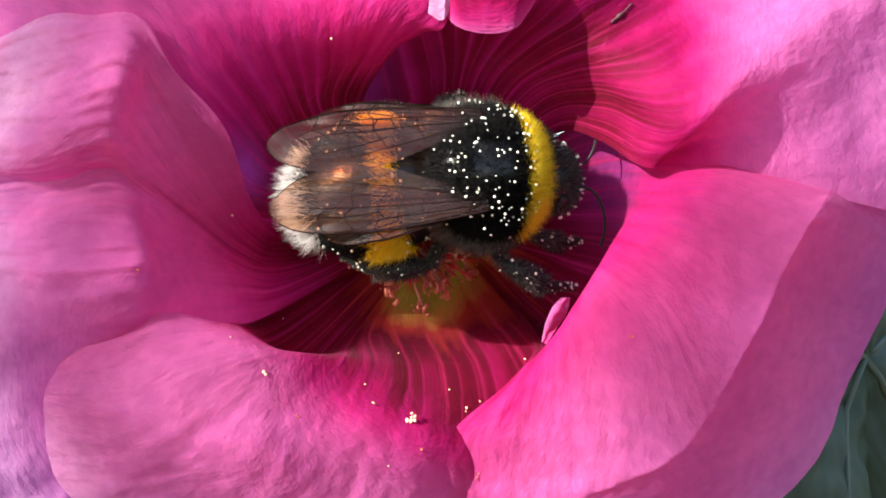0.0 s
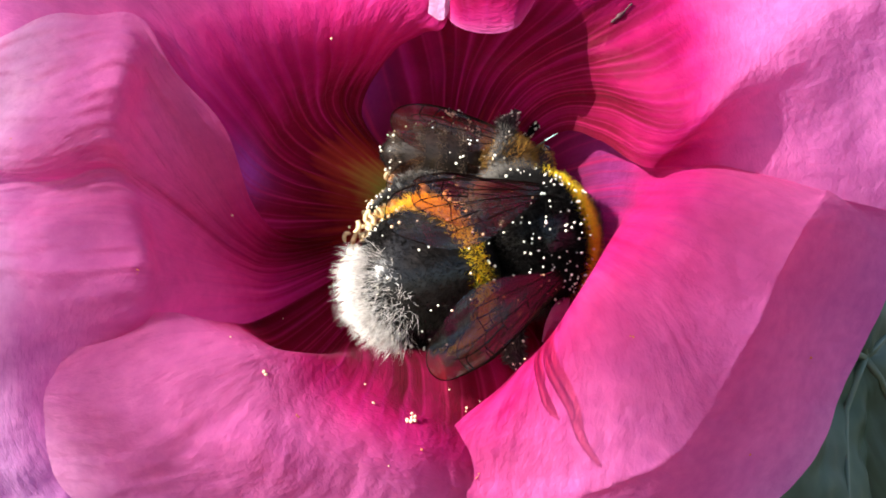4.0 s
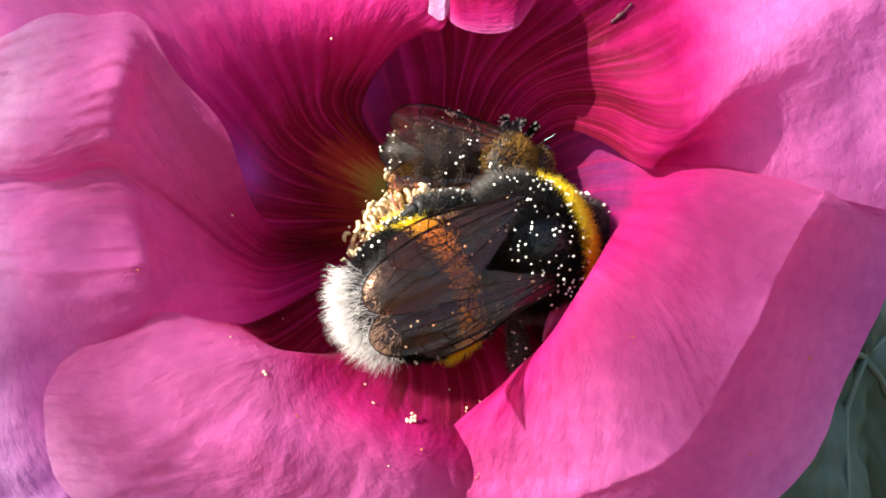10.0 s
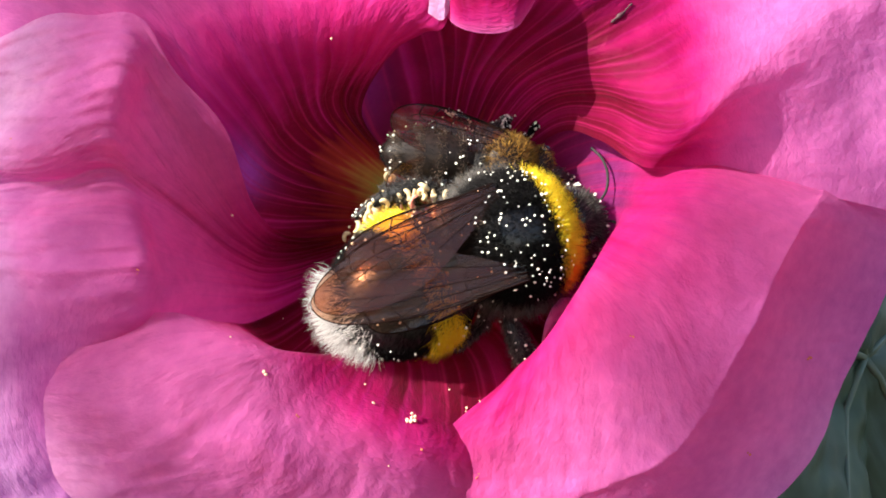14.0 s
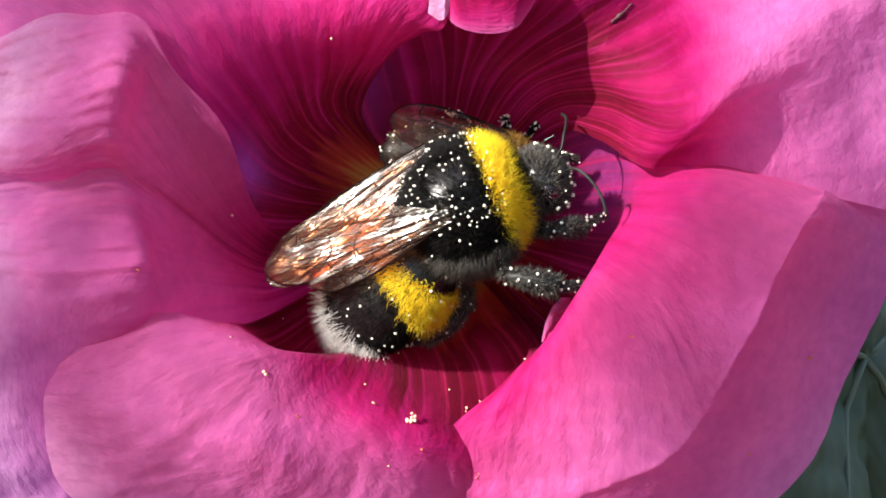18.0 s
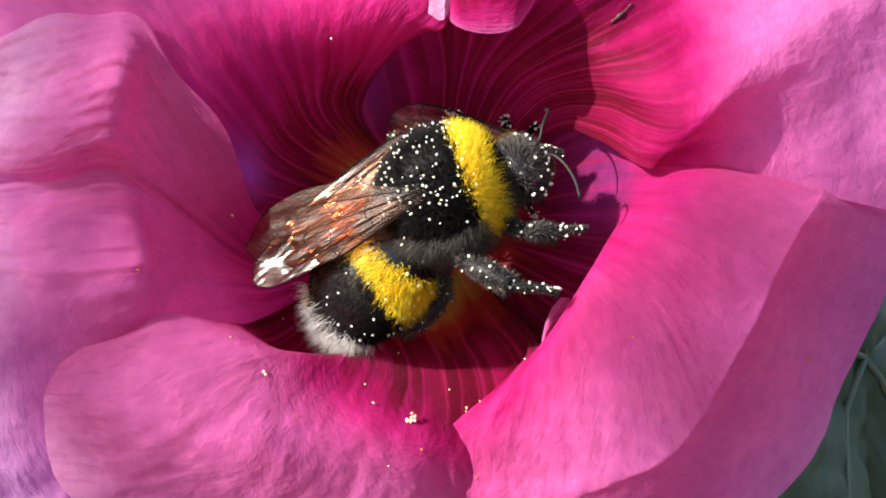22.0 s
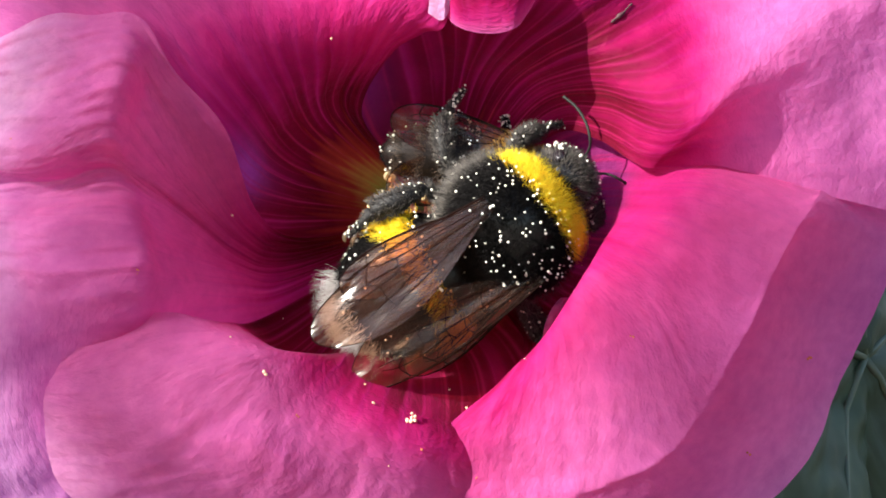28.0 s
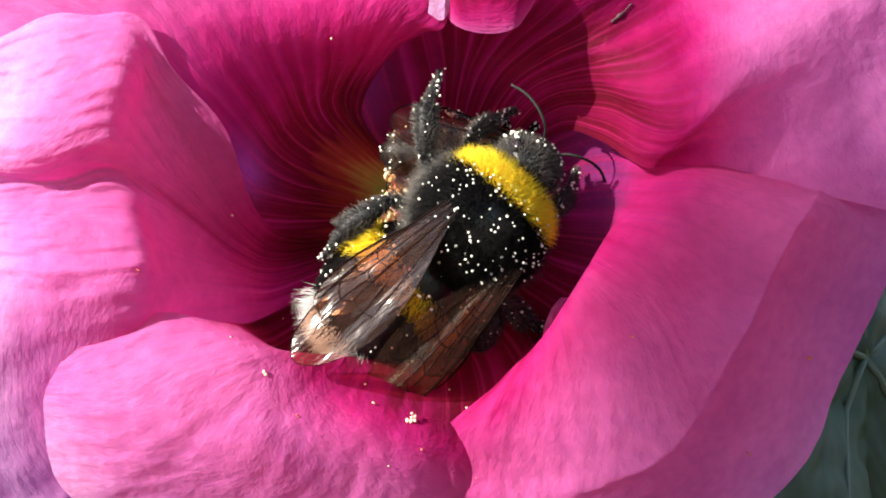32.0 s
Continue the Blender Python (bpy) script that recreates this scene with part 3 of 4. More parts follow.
def strands(name, pts, nrm, length, width, comb, rng, mat, wild=0.25):
    """Tapered, bent hairs as real geometry; comb is the way in which they lie."""
    n = len(pts)
    ln = (length * rng.uniform(0.65, 1.2, n))[:, None]
    way = nrm + np.asarray(comb) + rng.normal(0, wild, (n, 3))
    way /= np.linalg.norm(way, axis=1)[:, None]
    tipway = way + np.asarray(comb) * 0.9 + rng.normal(0, wild * 0.6, (n, 3))
    tipway /= np.linalg.norm(tipway, axis=1)[:, None]
    a = np.cross(way, rng.normal(0, 1, (n, 3)))
    a /= np.linalg.norm(a, axis=1)[:, None]
    b = np.cross(way, a)
    base = pts - nrm * 0.15
    mid = base + way * ln * 0.55
    tip = mid + tipway * ln * 0.5
    rings = []
    for c, w in ((base, width), (mid, width * 0.8)):
        for k in range(3):
            an = 2.094 * k
            rings.append(c + (a * math.cos(an) + b * math.sin(an)) * w)
    v = np.stack(rings + [tip], 1).reshape(-1, 3) * MM
    o = (np.arange(n) * 7)[:, None]
    quads = np.concatenate([o + np.array([[k, (k + 1) % 3, 3 + (k + 1) % 3, 3 + k]]) for k in range(3)])
    tris = np.concatenate([o + np.array([[3 + k, 3 + (k + 1) % 3, 6]]) for k in range(3)])
    me = bpy.data.meshes.new(name)
    me.vertices.add(len(v))
    me.vertices.foreach_set("co", v.astype(np.float32).ravel())
    me.loops.add(quads.size + tris.size)
    me.loops.foreach_set("vertex_index", np.concatenate([quads.ravel(), tris.ravel()]).astype(np.int32))
    me.polygons.add(len(quads) + len(tris))
    starts = np.concatenate([np.arange(len(quads)) * 4, quads.size + np.arange(len(tris)) * 3])
    me.polygons.foreach_set("loop_start", starts.astype(np.int32))
    me.polygons.foreach_set("use_smooth", [True] * (len(quads) + len(tris)))
    me.materials.append(mat)
    me.update(calc_edges=True)
    me.validate()
    return me


def grains(pts, rng, size=0.13):
    out = []
    for p in pts:
        out.append(ball(p, size * rng.uniform(0.6, 1.3), 5, 7))
    return join(out)


def body_shell(rx, ry, rz, egg=0.0, rings=20, sides=28):
    v, f = ball((0, 0, 0), 1.0, rings, sides)
    # turned so that the poles lie along x
    out = []
    for x, y, z in v:
        k = 1 + egg * z
        out.append((z * rx, x * ry * k, y * rz * k))
    return out, f


WING_EDGE = [(0, 0.25), (0.12, 0.32), (0.35, 0.42), (0.6, 0.46), (0.82, 0.34), (0.95, 0.12), (1.0, -0.25), (0.93, -0.62),
             (0.78, -0.9), (0.6, -0.98), (0.42, -0.82), (0.25, -0.52), (0.1, -0.22), (0, -0.1)]


def wing_meshes(length, width, seed):
    """A membrane with soft corrugation, in the x-y plane from the hinge towards -x, leading edge at +y; and its veins."""
    rng = random.Random(seed)

    def height(x, y):
        u = -x / length
        return 0.16 * math.sin(y * 2.6 / width * 3.0 + 3 * u) * u + 0.10 * noise.noise(Vector((x * 0.5, y * 0.7, seed))) * u * 2 - 0.25 * u * u

    loop = [spline(WING_EDGE, i / 72) for i in range(73)]
    nu, nw = 40, 12
    xs = [i / nu for i in range(nu + 1)]

    def limits(u):
        hits = []
        for a, b in zip(loop, loop[1:]):
            if (a[0] - u) * (b[0] - u) <= 0 and abs(a[0] - b[0]) > 1e-9:
                hits.append(a[1] + (b[1] - a[1]) * (u - a[0]) / (b[0] - a[0]))
        return (max(hits), min(hits)) if hits else (0.0, 0.0)
    verts, faces = [], []
    for u in xs:
        u = min(max(u, 0.004), 0.996)
        hi, lo = limits(u)
        for k in range(nw + 1):
            y = (hi + (lo - hi) * k / nw) * width
            verts.append((-u * length, y, height(-u * length, y)))
    for i in range(nu):
        for k in range(nw):
            a = i * (nw + 1) + k
            faces.append((a + nw + 1, a + nw + 2, a + 1, a))
    film = mesh_of("membrane", verts, faces, WING)
    lines = [[(0, .2), (.3, .36), (.6, .43), (.8, .33)], [(0, .1), (.3, .18), (.5, .22), (.62, .4)], [(0, 0), (.28, -.02), (.48, -.05), (.7, -.1), (.86, -.2)],
             [(.02, -.08), (.25, -.28), (.42, -.45), (.62, -.62)], [(.30, .18), (.30, -.02), (.27, -.3)], [(.48, .22), (.5, -.05), (.44, -.46)],
             [(.62, .4), (.66, .1), (.62, -.09), (.62, -.4), (.60, -.6)], [(.76, .36), (.78, .05), (.72, -.1)], [(.5, .06), (.64, .1), (.78, .05), (.86, -.1)], [(.45, -.25), (.62, -.4), (.74, -.5)]]
    pieces = []
    for ln in lines:
        path = []
        for k in range(13):
            p = spline(ln, k / 12)
            x, y = -p[0] * length, p[1] * width
            path.append((x, y, height(x, y)))
        pieces.append(tube(path, [0.042 - 0.0015 * k for k in range(13)], 5))
    edge = [(-p[0] * length, p[1] * width, height(-p[0] * length, p[1] * width)) for p in loop[:44]]
    pieces.append(tube(edge, [max(0.025, 0.065 - 0.0011 * k) for k in range(len(edge))], 5))
    return film, [mesh_of("vein", v, f, WING_VEIN) for v, f in pieces]


def limb(path, radii, rng, hair=0.35, count=260, mat_hair=None, comb=(0, 0, 0)):
    """A leg joint: a tapered cuticle tube, and its bristles."""
    fine = [tuple(spline(path, k / 10)) for k in range(11)]
    rr = [float(spline([(r,) for r in radii], k / 10)[0]) for k in range(11)]
    v, f = tube(fine, rr, 9)
    pts, nrm = [], []
    for _ in range(count):
        t = rng.uniform(0.05, 1.0)
        k = min(9, int(t * 10))
        a, b = np.array(fine[k]), np.array(fine[k + 1])
        d = (b - a) / (np.linalg.norm(b - a) + 1e-9)
        w = rng.normal(0, 1, 3)
        w -= d * w.dot(d)
        w /= np.linalg.norm(w) + 1e-9
        p = a + (b - a) * (t * 10 - k)
        pts.append(p + w * rr[k] * 0.9)
        nrm.append(w + d * 0.5)
    nrm = np.array(nrm)
    nrm /= np.linalg.norm(nrm, axis=1)[:, None]
    return (v, f), strands("bristles", np.array(pts), nrm, hair, 0.022, comb, rng, mat_hair or GREY_FUR), np.array(pts)


def leg(parent, hip, knee, ankle, toe, seed, wide=1.0, label="", fine=1.0):
    """A leg hung at the hip: thigh with hanging shin and foot; joints in the bee's space, mm."""
    rng = np.random.default_rng(seed)
    rel = [np.array(p) - np.array(hip) for p in (hip, knee, ankle, toe)]
    ob = None
    out = []
    for kind, a, b, r in (("leg", 0, 1, (0.28, 0.34, 0.24)), ("shin", 1, 2, (0.28, 0.46 * wide, 0.42 * wide)), ("foot", 2, 3, (0.30 * wide, 0.26, 0.14))):
        mid = (rel[a] + rel[b]) / 2 + np.array((0, 0, 0.15))
        (v, f), fur, pts = limb([rel[a], mid, rel[b]], [q * fine for q in r], rng, (0.6 if kind != "foot" else 0.35) * (0.35 + 0.65 * fine), 1100 if kind != "foot" else 500, BLACK_FUR if fine < 1 else GREY_FUR)
        if kind == "leg":
            ob = part_of("leg", mesh_of("leg", v, f, LEG_SKIN), parent, label)
            ob.matrix_basis = Matrix.Translation(Vector(hip) * MM)
        else:
            part_of(kind, mesh_of(kind, v, f, LEG_SKIN), ob)
        part_of("bristles", fur, ob, kind="stuff")
        pick = pts[rng.choice(len(pts), 28, replace=False)]
        gv, gf = grains(pick + rng.normal(0, 0.12, pick.shape), random.Random(seed), 0.08)
        part_of("pollen", mesh_of("pollen", gv, gf, POLLEN), ob, "pale pollen grains", "stuff")
    return ob


def bumblebee():
    rng = np.random.default_rng(4)
    bee = empty("bumblebee", at(3, 0, 4), "black and yellow bumblebee with a white tail, dusted with pollen", "bee")
    made = {"bee": bee}
    # thorax
    R = (3.75, 3.9, 3.2)
    v, f = body_shell(*R)
    thorax = part_of("thorax", mesh_of("thorax", v, f, CUTICLE), bee)
    p, n = surface_ball(*R, 42000, rng)
    bald = (n[:, 2] > 0.86) & (np.abs(p[:, 0] + 0.2) < 1.3) & (np.abs(p[:, 1]) < 1.1)
    keep = ~(bald & (rng.uniform(0, 1, len(p)) < 0.8))
    p, n = p[keep], n[keep]
    jag = p[:, 0] + rng.normal(0, 0.16, len(p))
    collar = (jag > 1.8) & (jag < 3.15) & (p[:, 2] > -1.8)
    side = (~collar) & (p[:, 2] < 0.2)
    part_of("collar_fur", strands("collar_fur", p[collar], n[collar], 1.15, 0.016, (-0.05, 0, 0), rng, YELLOW_FUR, 0.32), thorax, "bright yellow collar of fur", "stuff")
    part_of("back_fur", strands("back_fur", p[~collar & ~side], n[~collar & ~side], 0.9, 0.018, (-0.25, 0, 0), rng, BLACK_FUR, 0.35), thorax, "black fur", "stuff")
    part_of("flank_fur", strands("flank_fur", p[side], n[side], 1.5, 0.016, (-0.2, 0, -0.1), rng, GREY_FUR, 0.4), thorax, "greyish black fur", "stuff")
    p, n = surface_ball(*R, 6000, rng)
    near = (n[:, 2] > 0.15) & (p[:, 0] < 2.2) & (rng.uniform(0, 1, len(p)) < 0.25 + 0.75 * (n[:, 2] > 0.6))
    up, nu_ = p[near], n[near]
    pick = rng.choice(len(up), 135, replace=False)
    gv, gf = grains(up[pick] + nu_[pick] * rng.uniform(0.35, 0.75, 135)[:, None], random.Random(3), 0.07)
    part_of("pollen", mesh_of("pollen", gv, gf, POLLEN), thorax, "scattered pale pollen grains", "stuff")
    # abdomen, hinged behind the thorax
    R = (4.85, 4.1, 3.1)
    v, f = body_shell(*R, egg=0.10)
    mid = np.array((-4.55, 0, -1.35))
    ab_me = mesh_of("abdomen", [(x + mid[0], y + mid[1], z + mid[2]) for x, y, z in v], f, CUTICLE)
    ab = part_of("abdomen", ab_me, bee)
    ab.matrix_basis = Matrix.Translation(Vector((-2.8, 0, 0.1)) * MM)
    made["abdomen"] = ab
    p, n = surface_ball(*R, 36000, rng, egg=0.10)
    jag = p[:, 0] + rng.normal(0, 0.18, len(p))
    bare = (n[:, 2] > 0.45) & ((jag < -0.2) | (jag > 2.3)) & (jag > -4.2) & (rng.uniform(0, 1, len(p)) < 0.35)
    bare |= (n[:, 2] > 0.1) & (jag < -2.0) & (jag > -4.7) & (rng.uniform(0, 1, len(p)) < 0.3)
    p, n, jag = p[~bare], n[~bare], jag[~bare]
    jag += np.where((n[:, 2] > 0.2) & (jag < -2.0) & (rng.uniform(0, 1, len(p)) < 0.35), 2.0, 0.0)
    comb = (-0.75, 0, 0)
    low = 0.1 + 0.9 * np.clip(n[:, 2] - 0.3, 0, 1) / 0.7 + rng.normal(0, 0.1, len(p))
    bands = (("front_fur", jag > 2.2, BLACK_FUR, 0.5, "black fur"), ("band_fur", (jag <= 2.2) & (jag > low), YELLOW_FUR, 1.2, "yellow band of fur"),
             ("middle_fur", (jag <= low) & (jag > -3.35), BLACK_FUR, 0.75, "black fur"), ("tail_fur", jag <= -3.35, WHITE_FUR, 1.7, "white tail fur"))
    for name, m, mat, ln, label in bands:
        if name == "tail_fur":
            m = m & (rng.uniform(0, 1, len(p)) < 0.5)
        lie = (-0.3, 0, 0.1) if name == "tail_fur" else comb
        part_of(name, strands(name, p[m] + mid, n[m], ln * (1 - 0.35 * np.clip(n[m][:, 2], 0, 1)), 0.017, lie, rng, mat, 0.42), ab, label, "stuff")
    pick = rng.choice(len(p), 150, replace=False)
    gv, gf = grains(p[pick] + mid + n[pick] * 0.35, random.Random(5), 0.085)
    part_of("pollen", mesh_of("pollen", gv, gf, POLLEN), ab, "scattered pale pollen grains", "stuff")
    # head
    v, f = body_shell(1.5, 1.9, 1.7)
    head = part_of("head", mesh_of("head", v, f, CUTICLE), bee)
    head.matrix_basis = Matrix.Translation(Vector((4.8, 0, -0.7)) * MM)
    made["head"] = head
    p, n = surface_ball(1.5, 1.9, 1.7, 3600, rng)
    part_of("face_fur", strands("face_fur", p, n, 0.75, 0.024, (0.1, 0, 0), rng, GREY_FUR), head, "dark grey fur", "stuff")
    for s in (-1, 1):
        v, f = ball((0.2, 1.55 * s, 0.1), 0.95, 12, 16, (0.7, 0.55, 1.25))
        part_of("eye", mesh_of("eye", v, f, EYE_SKIN), head, "glossy dark compound eye")
        path = [(1.2, 0.5 * s, 0.5), (1.9, 0.9 * s, 1.1), (2.3, 1.5 * s, 1.4), (2.7, 2.4 * s, 1.2), (2.9, 3.4 * s, 0.7), (2.8, 4.3 * s, 0.1)]
        fine = [tuple(spline(path, k / 26)) for k in range(27)]
        v, f = tube(fine, [0.085 if k < 9 else 0.105 - 0.025 * (k % 2) for k in range(27)], 8)
        part_of("antenna", mesh_of("antenna", v, f, ANTENNA), head, "jointed dark antenna")
    hp = p[(p[:, 0] > 0.2)]
    pick = rng.choice(len(hp), 40, replace=False)
    gv, gf = grains(hp[pick] * 1.3, random.Random(6), 0.10)
    part_of("pollen", mesh_of("pollen", gv, gf, POLLEN), head, "pale pollen grains", "stuff")
    v, f = tube([(0.7, 0, -1.2), (0.9, 0, -2.2), (0.4, 0, -3.4)], [0.3, 0.22, 0.1], 8)
    part_of("tongue", mesh_of("tongue", v, f, CUTICLE), head)
    # wings: hinge at the thorax's side
    for s, tag in ((1, "l"), (-1, "r")):
        for kind, ln, wd, hinge in (("forewing", 12.9, 3.3, (-0.8, 2.4 * s, 2.8)), ("hindwing", 9.2, 2.6, (-1.6, 2.3 * s, 2.5))):
            film, veins = wing_meshes(ln, wd * 0.85, 2 if kind == "forewing" else 3)
            if s < 0:
                for me in (film, *veins):
                    me.transform(Matrix.Diagonal((1, -1, 1, 1)))
                    me.flip_normals()
            w = part_of(kind, film, bee, "thin smoky brown wing")
            for vein in veins:
                part_of("vein", vein, w)
            w.matrix_basis = Matrix.Translation(Vector(hinge) * MM)
            made[kind + tag] = w
    # legs
    for s, tag in ((1, "l"), (-1, "r")):
        made["front" + tag] = leg(bee, (2.4, 1.6 * s, -2.0), (4.0, 3.6 * s, -1.6), (5.8, 3.6 * s, -2.6), (7.6, 3.2 * s, -3.4), 21 + s, 1.0, "short hairy black front leg")
        made["mid" + tag] = leg(bee, (0.6, 2.2 * s, -2.0), (0.8, 5.3 * s, -1.2), (3.5, 7.0 * s, -1.9), (6.0, 7.2 * s, -3.1), 31 + s, 1.4, "hairy black middle leg")
        made["hind" + tag] = leg(bee, (-1.4, 2.0 * s, -2.2), (-2.6, 5.0 * s, -1.2), (-6.0, 5.6 * s, -1.8), (-8.0, 5.2 * s, -2.6), 41 + s, 1.5, "broad hairy black hind leg dusted with pollen")
    return made


BEE = bumblebee()


def small_bee():
    """A slim brown bee, head down in the throat."""
    rng = np.random.default_rng(14)
    bee = empty("honeybee", at(4.0, 7.0, 5.6) @ pose(0, 0, 0, 90, 0, 0) @ pose(0, 0, 0, 0, 12, -4), "small dark brown bee feeding deep in the flower's throat", "bee")
    v, f = body_shell(1.9, 1.8, 1.7)
    thorax = part_of("thorax", mesh_of("thorax", v, f, BROWN_SKIN), bee)
    p, n = surface_ball(1.9, 1.8, 1.7, 5000, rng)
    part_of("thorax_fur", strands("thorax_fur", p, n, 0.6, 0.024, (-0.1, 0, 0), rng, TAWNY_FUR), thorax, "tawny fur", "stuff")
    R = (3.4, 1.9, 1.7)
    v, f = body_shell(*R, egg=0.2)
    ab = part_of("abdomen", mesh_of("abdomen", [(x - 4.7, y, z - 0.2) for x, y, z in v], f, BROWN_SKIN), bee)
    p, n = surface_ball(*R, 6500, rng, egg=0.2)
    off = np.array((-4.7, 0, -0.2))
    stripe = np.sin(p[:, 0] * 4.6) > 0.2
    part_of("band_fur", strands("band_fur", p[stripe] + off, n[stripe], 0.55, 0.02, (-0.5, 0, 0), rng, BROWN_FUR), ab, "brown bands of fur", "stuff")
    part_of("fur", strands("fur", p[~stripe] + off, n[~stripe], 0.3, 0.022, (-0.6, 0, 0), rng, BLACK_FUR), ab, "black fur", "stuff")
    pick = rng.choice(len(p), 60, replace=False)
    gv, gf = grains(p[pick] + off + n[pick] * 0.35, random.Random(9), 0.07)
    part_of("pollen", mesh_of("pollen", gv, gf, POLLEN), ab, "pale pollen grains", "stuff")
    v, f = body_shell(0.9, 1.3, 1.2)
    head = part_of("head", mesh_of("head", [(x + 2.5, y, z - 0.5) for x, y, z in v], f, BROWN_SKIN), bee)
    p, n = surface_ball(0.9, 1.3, 1.2, 900, rng)
    part_of("face_fur", strands("face_fur", p + np.array((2.5, 0, -0.5)), n, 0.4, 0.022, (0.1, 0, 0), rng, TAWNY_FUR), head, "tawny fur", "stuff")
    for s in (-1, 1):
        v, f = ball((2.7, 1.05 * s, -0.4), 0.65, 10, 12, (0.7, 0.5, 1.2))
        part_of("eye", mesh_of("eye", v, f, EYE_SKIN), head)
        film, veins = wing_meshes(7.6, 2.3, 5)
        if s < 0:
            for me in (film, *veins):
                me.transform(Matrix.Diagonal((1, -1, 1, 1)))
                me.flip_normals()
        w = part_of("wing", film, bee, "thin brown wing")
        for vein in veins:
            part_of("vein", vein, w)
        w.matrix_basis = Matrix.Translation(Vector((-0.2, 1.2 * s, 1.2)) * MM) @ pose(0, 0, 0, -12 * s, -4, -12 * s)
        for k, (hx, kx, tx) in enumerate(((1.0, 2.0, 3.2), (0.0, 0.2, 0.4), (-0.9, -2.2, -3.6))):
            leg(bee, (hx, 1.0 * s, -1.2), (kx, 2.4 * s, -1.0), ((kx + tx) / 2, 3.0 * s, -2.0), (tx, 3.3 * s, -2.9), 60 + k * 2 + s, 0.8, "", 0.36)
    return bee


small_bee()

# ---- behind the flower ----
def leaf(name, m, size, seed, label):
    """A round, lobed, wrinkled hollyhock leaf with raised veins, facing -y, size in mm."""
    nr, na = 30, 120
    verts, faces = [], []

    def spot(r, a):
        lobe = 1 + 0.13 * math.cos(5 * a) + 0.03 * math.sin(31 * a + seed)
        gap = 1 - 0.55 * math.exp(-((((a + math.pi / 2 + math.pi) % (2 * math.pi)) - math.pi) / 0.22) ** 2)
        rr = r * size * lobe * gap
        x, z = rr * math.cos(a), rr * math.sin(a)
        rib = abs(math.sin(2.5 * a))
        y = -size * 0.05 * rib * r + size * 0.08 * noise.noise(Vector((x * 0.06, z * 0.06, seed))) + size * 0.18 * r * r + 0.9 * noise.noise(Vector((x * 0.35, z * 0.35, seed)))
        return x, y, z
    for i in range(nr + 1):
        for k in range(na):
            verts.append(spot(i / nr + 0.002, 2 * math.pi * k / na))
    for i in range(nr):
        for k in range(na):
            a, b = i * na + k, i * na + (k + 1) % na
            faces.append((a, b, b + na, a + na))
    ob = empty(name, m, label, "leaf", "hollyhock leaves")
    blade = part_of("blade", mesh_of("blade", verts, faces, LEAF), ob)
    so = blade.modifiers.new("thickness", "SOLIDIFY")
    so.thickness = 0.4 * MM
    for j in range(5):
        a = math.pi / 2 + j * 2 * math.pi / 5
        path = [tuple(np.array(spot(0.95 * k / 12, a)) + np.array((0, -0.3, 0))) for k in range(13)]
        v, f = tube(path, [0.5 - 0.03 * k for k in range(13)], 6)
        part_of("vein", mesh_of("vein", v, f, LEAF_VEIN), ob)
    return ob


leaf("leaf", at(46, 62, -12) @ pose(0, 0, 0, -15, 0, 48), 40, 2, "grey-green wrinkled hollyhock leaf in the shade")
leaf("leaf", at(34, 95, -52) @ pose(0, 0, 0, -40, 10, 45), 46, 5, "dark green hollyhock leaf hanging in deep shade")
leaf("leaf", at(78, 120, 10) @ pose(0, 0, 0, -20, 0, 42), 62, 7, "dark green hollyhock leaf behind the flower")

# stalk, flower stem with its green calyx, ground
stalk = empty("hollyhock_stalk", at(-25, 75, 0), "upright green hollyhock stalk holding the flower", "stalk")
v, f = tube([(0, 0, -1000), (2, -1, -500), (0, 0, 0), (-1, 0, 260), (1, 0, 420)], [9, 8, 6, 4.5, 2], 14)
part_of("stem", mesh_of("stem", v, f, STEM), stalk)
v, f = tube([(0, -2, -20), (10, -25, -14), (20, -45, -4), (24.4, -57, 1.5), (24.5, -60.8, 2)], [3.0, 2.4, 2.2, 2.6, 2.2], 12)
part_of("flower_stem", mesh_of("flower_stem", v, f, STEM), stalk)
for i in range(5):
    a = i * 1.2566 + 0.4
    path = [(24.5 + math.cos(a) * r, y, 2 + math.sin(a) * r) for r, y in ((1.5, -58.5), (5, -60), (9, -63), (12, -66))]
    pv, pf = tube(path, [1.5, 3.2, 2.4, 0.2], 8)
    part_of("sepal", mesh_of("sepal", [(x, y * 1.0 + 2.5, z) for x, y, z in pv], pf, STEM), stalk, "green sepal")

gv, gf = [], []
for i in range(61):
    for k in range(61):
        x, y = (i - 30) / 30, (k - 30) / 30
        x, y = x * abs(x) * 400, y * abs(y) * 400
        gv.append((x * 1000, y * 1000, 25 * noise.noise(Vector((x * 1.3, y * 1.3, 0)))))
for i in range(60):
    for k in range(60):
        a = i * 61 + k
        gf.append((a, a + 61, a + 62, a + 1))
tagged(new("ground", mesh_of("ground", gv, gf, SOIL)), "dark garden soil under the flower bed", "ground", kind="structure")


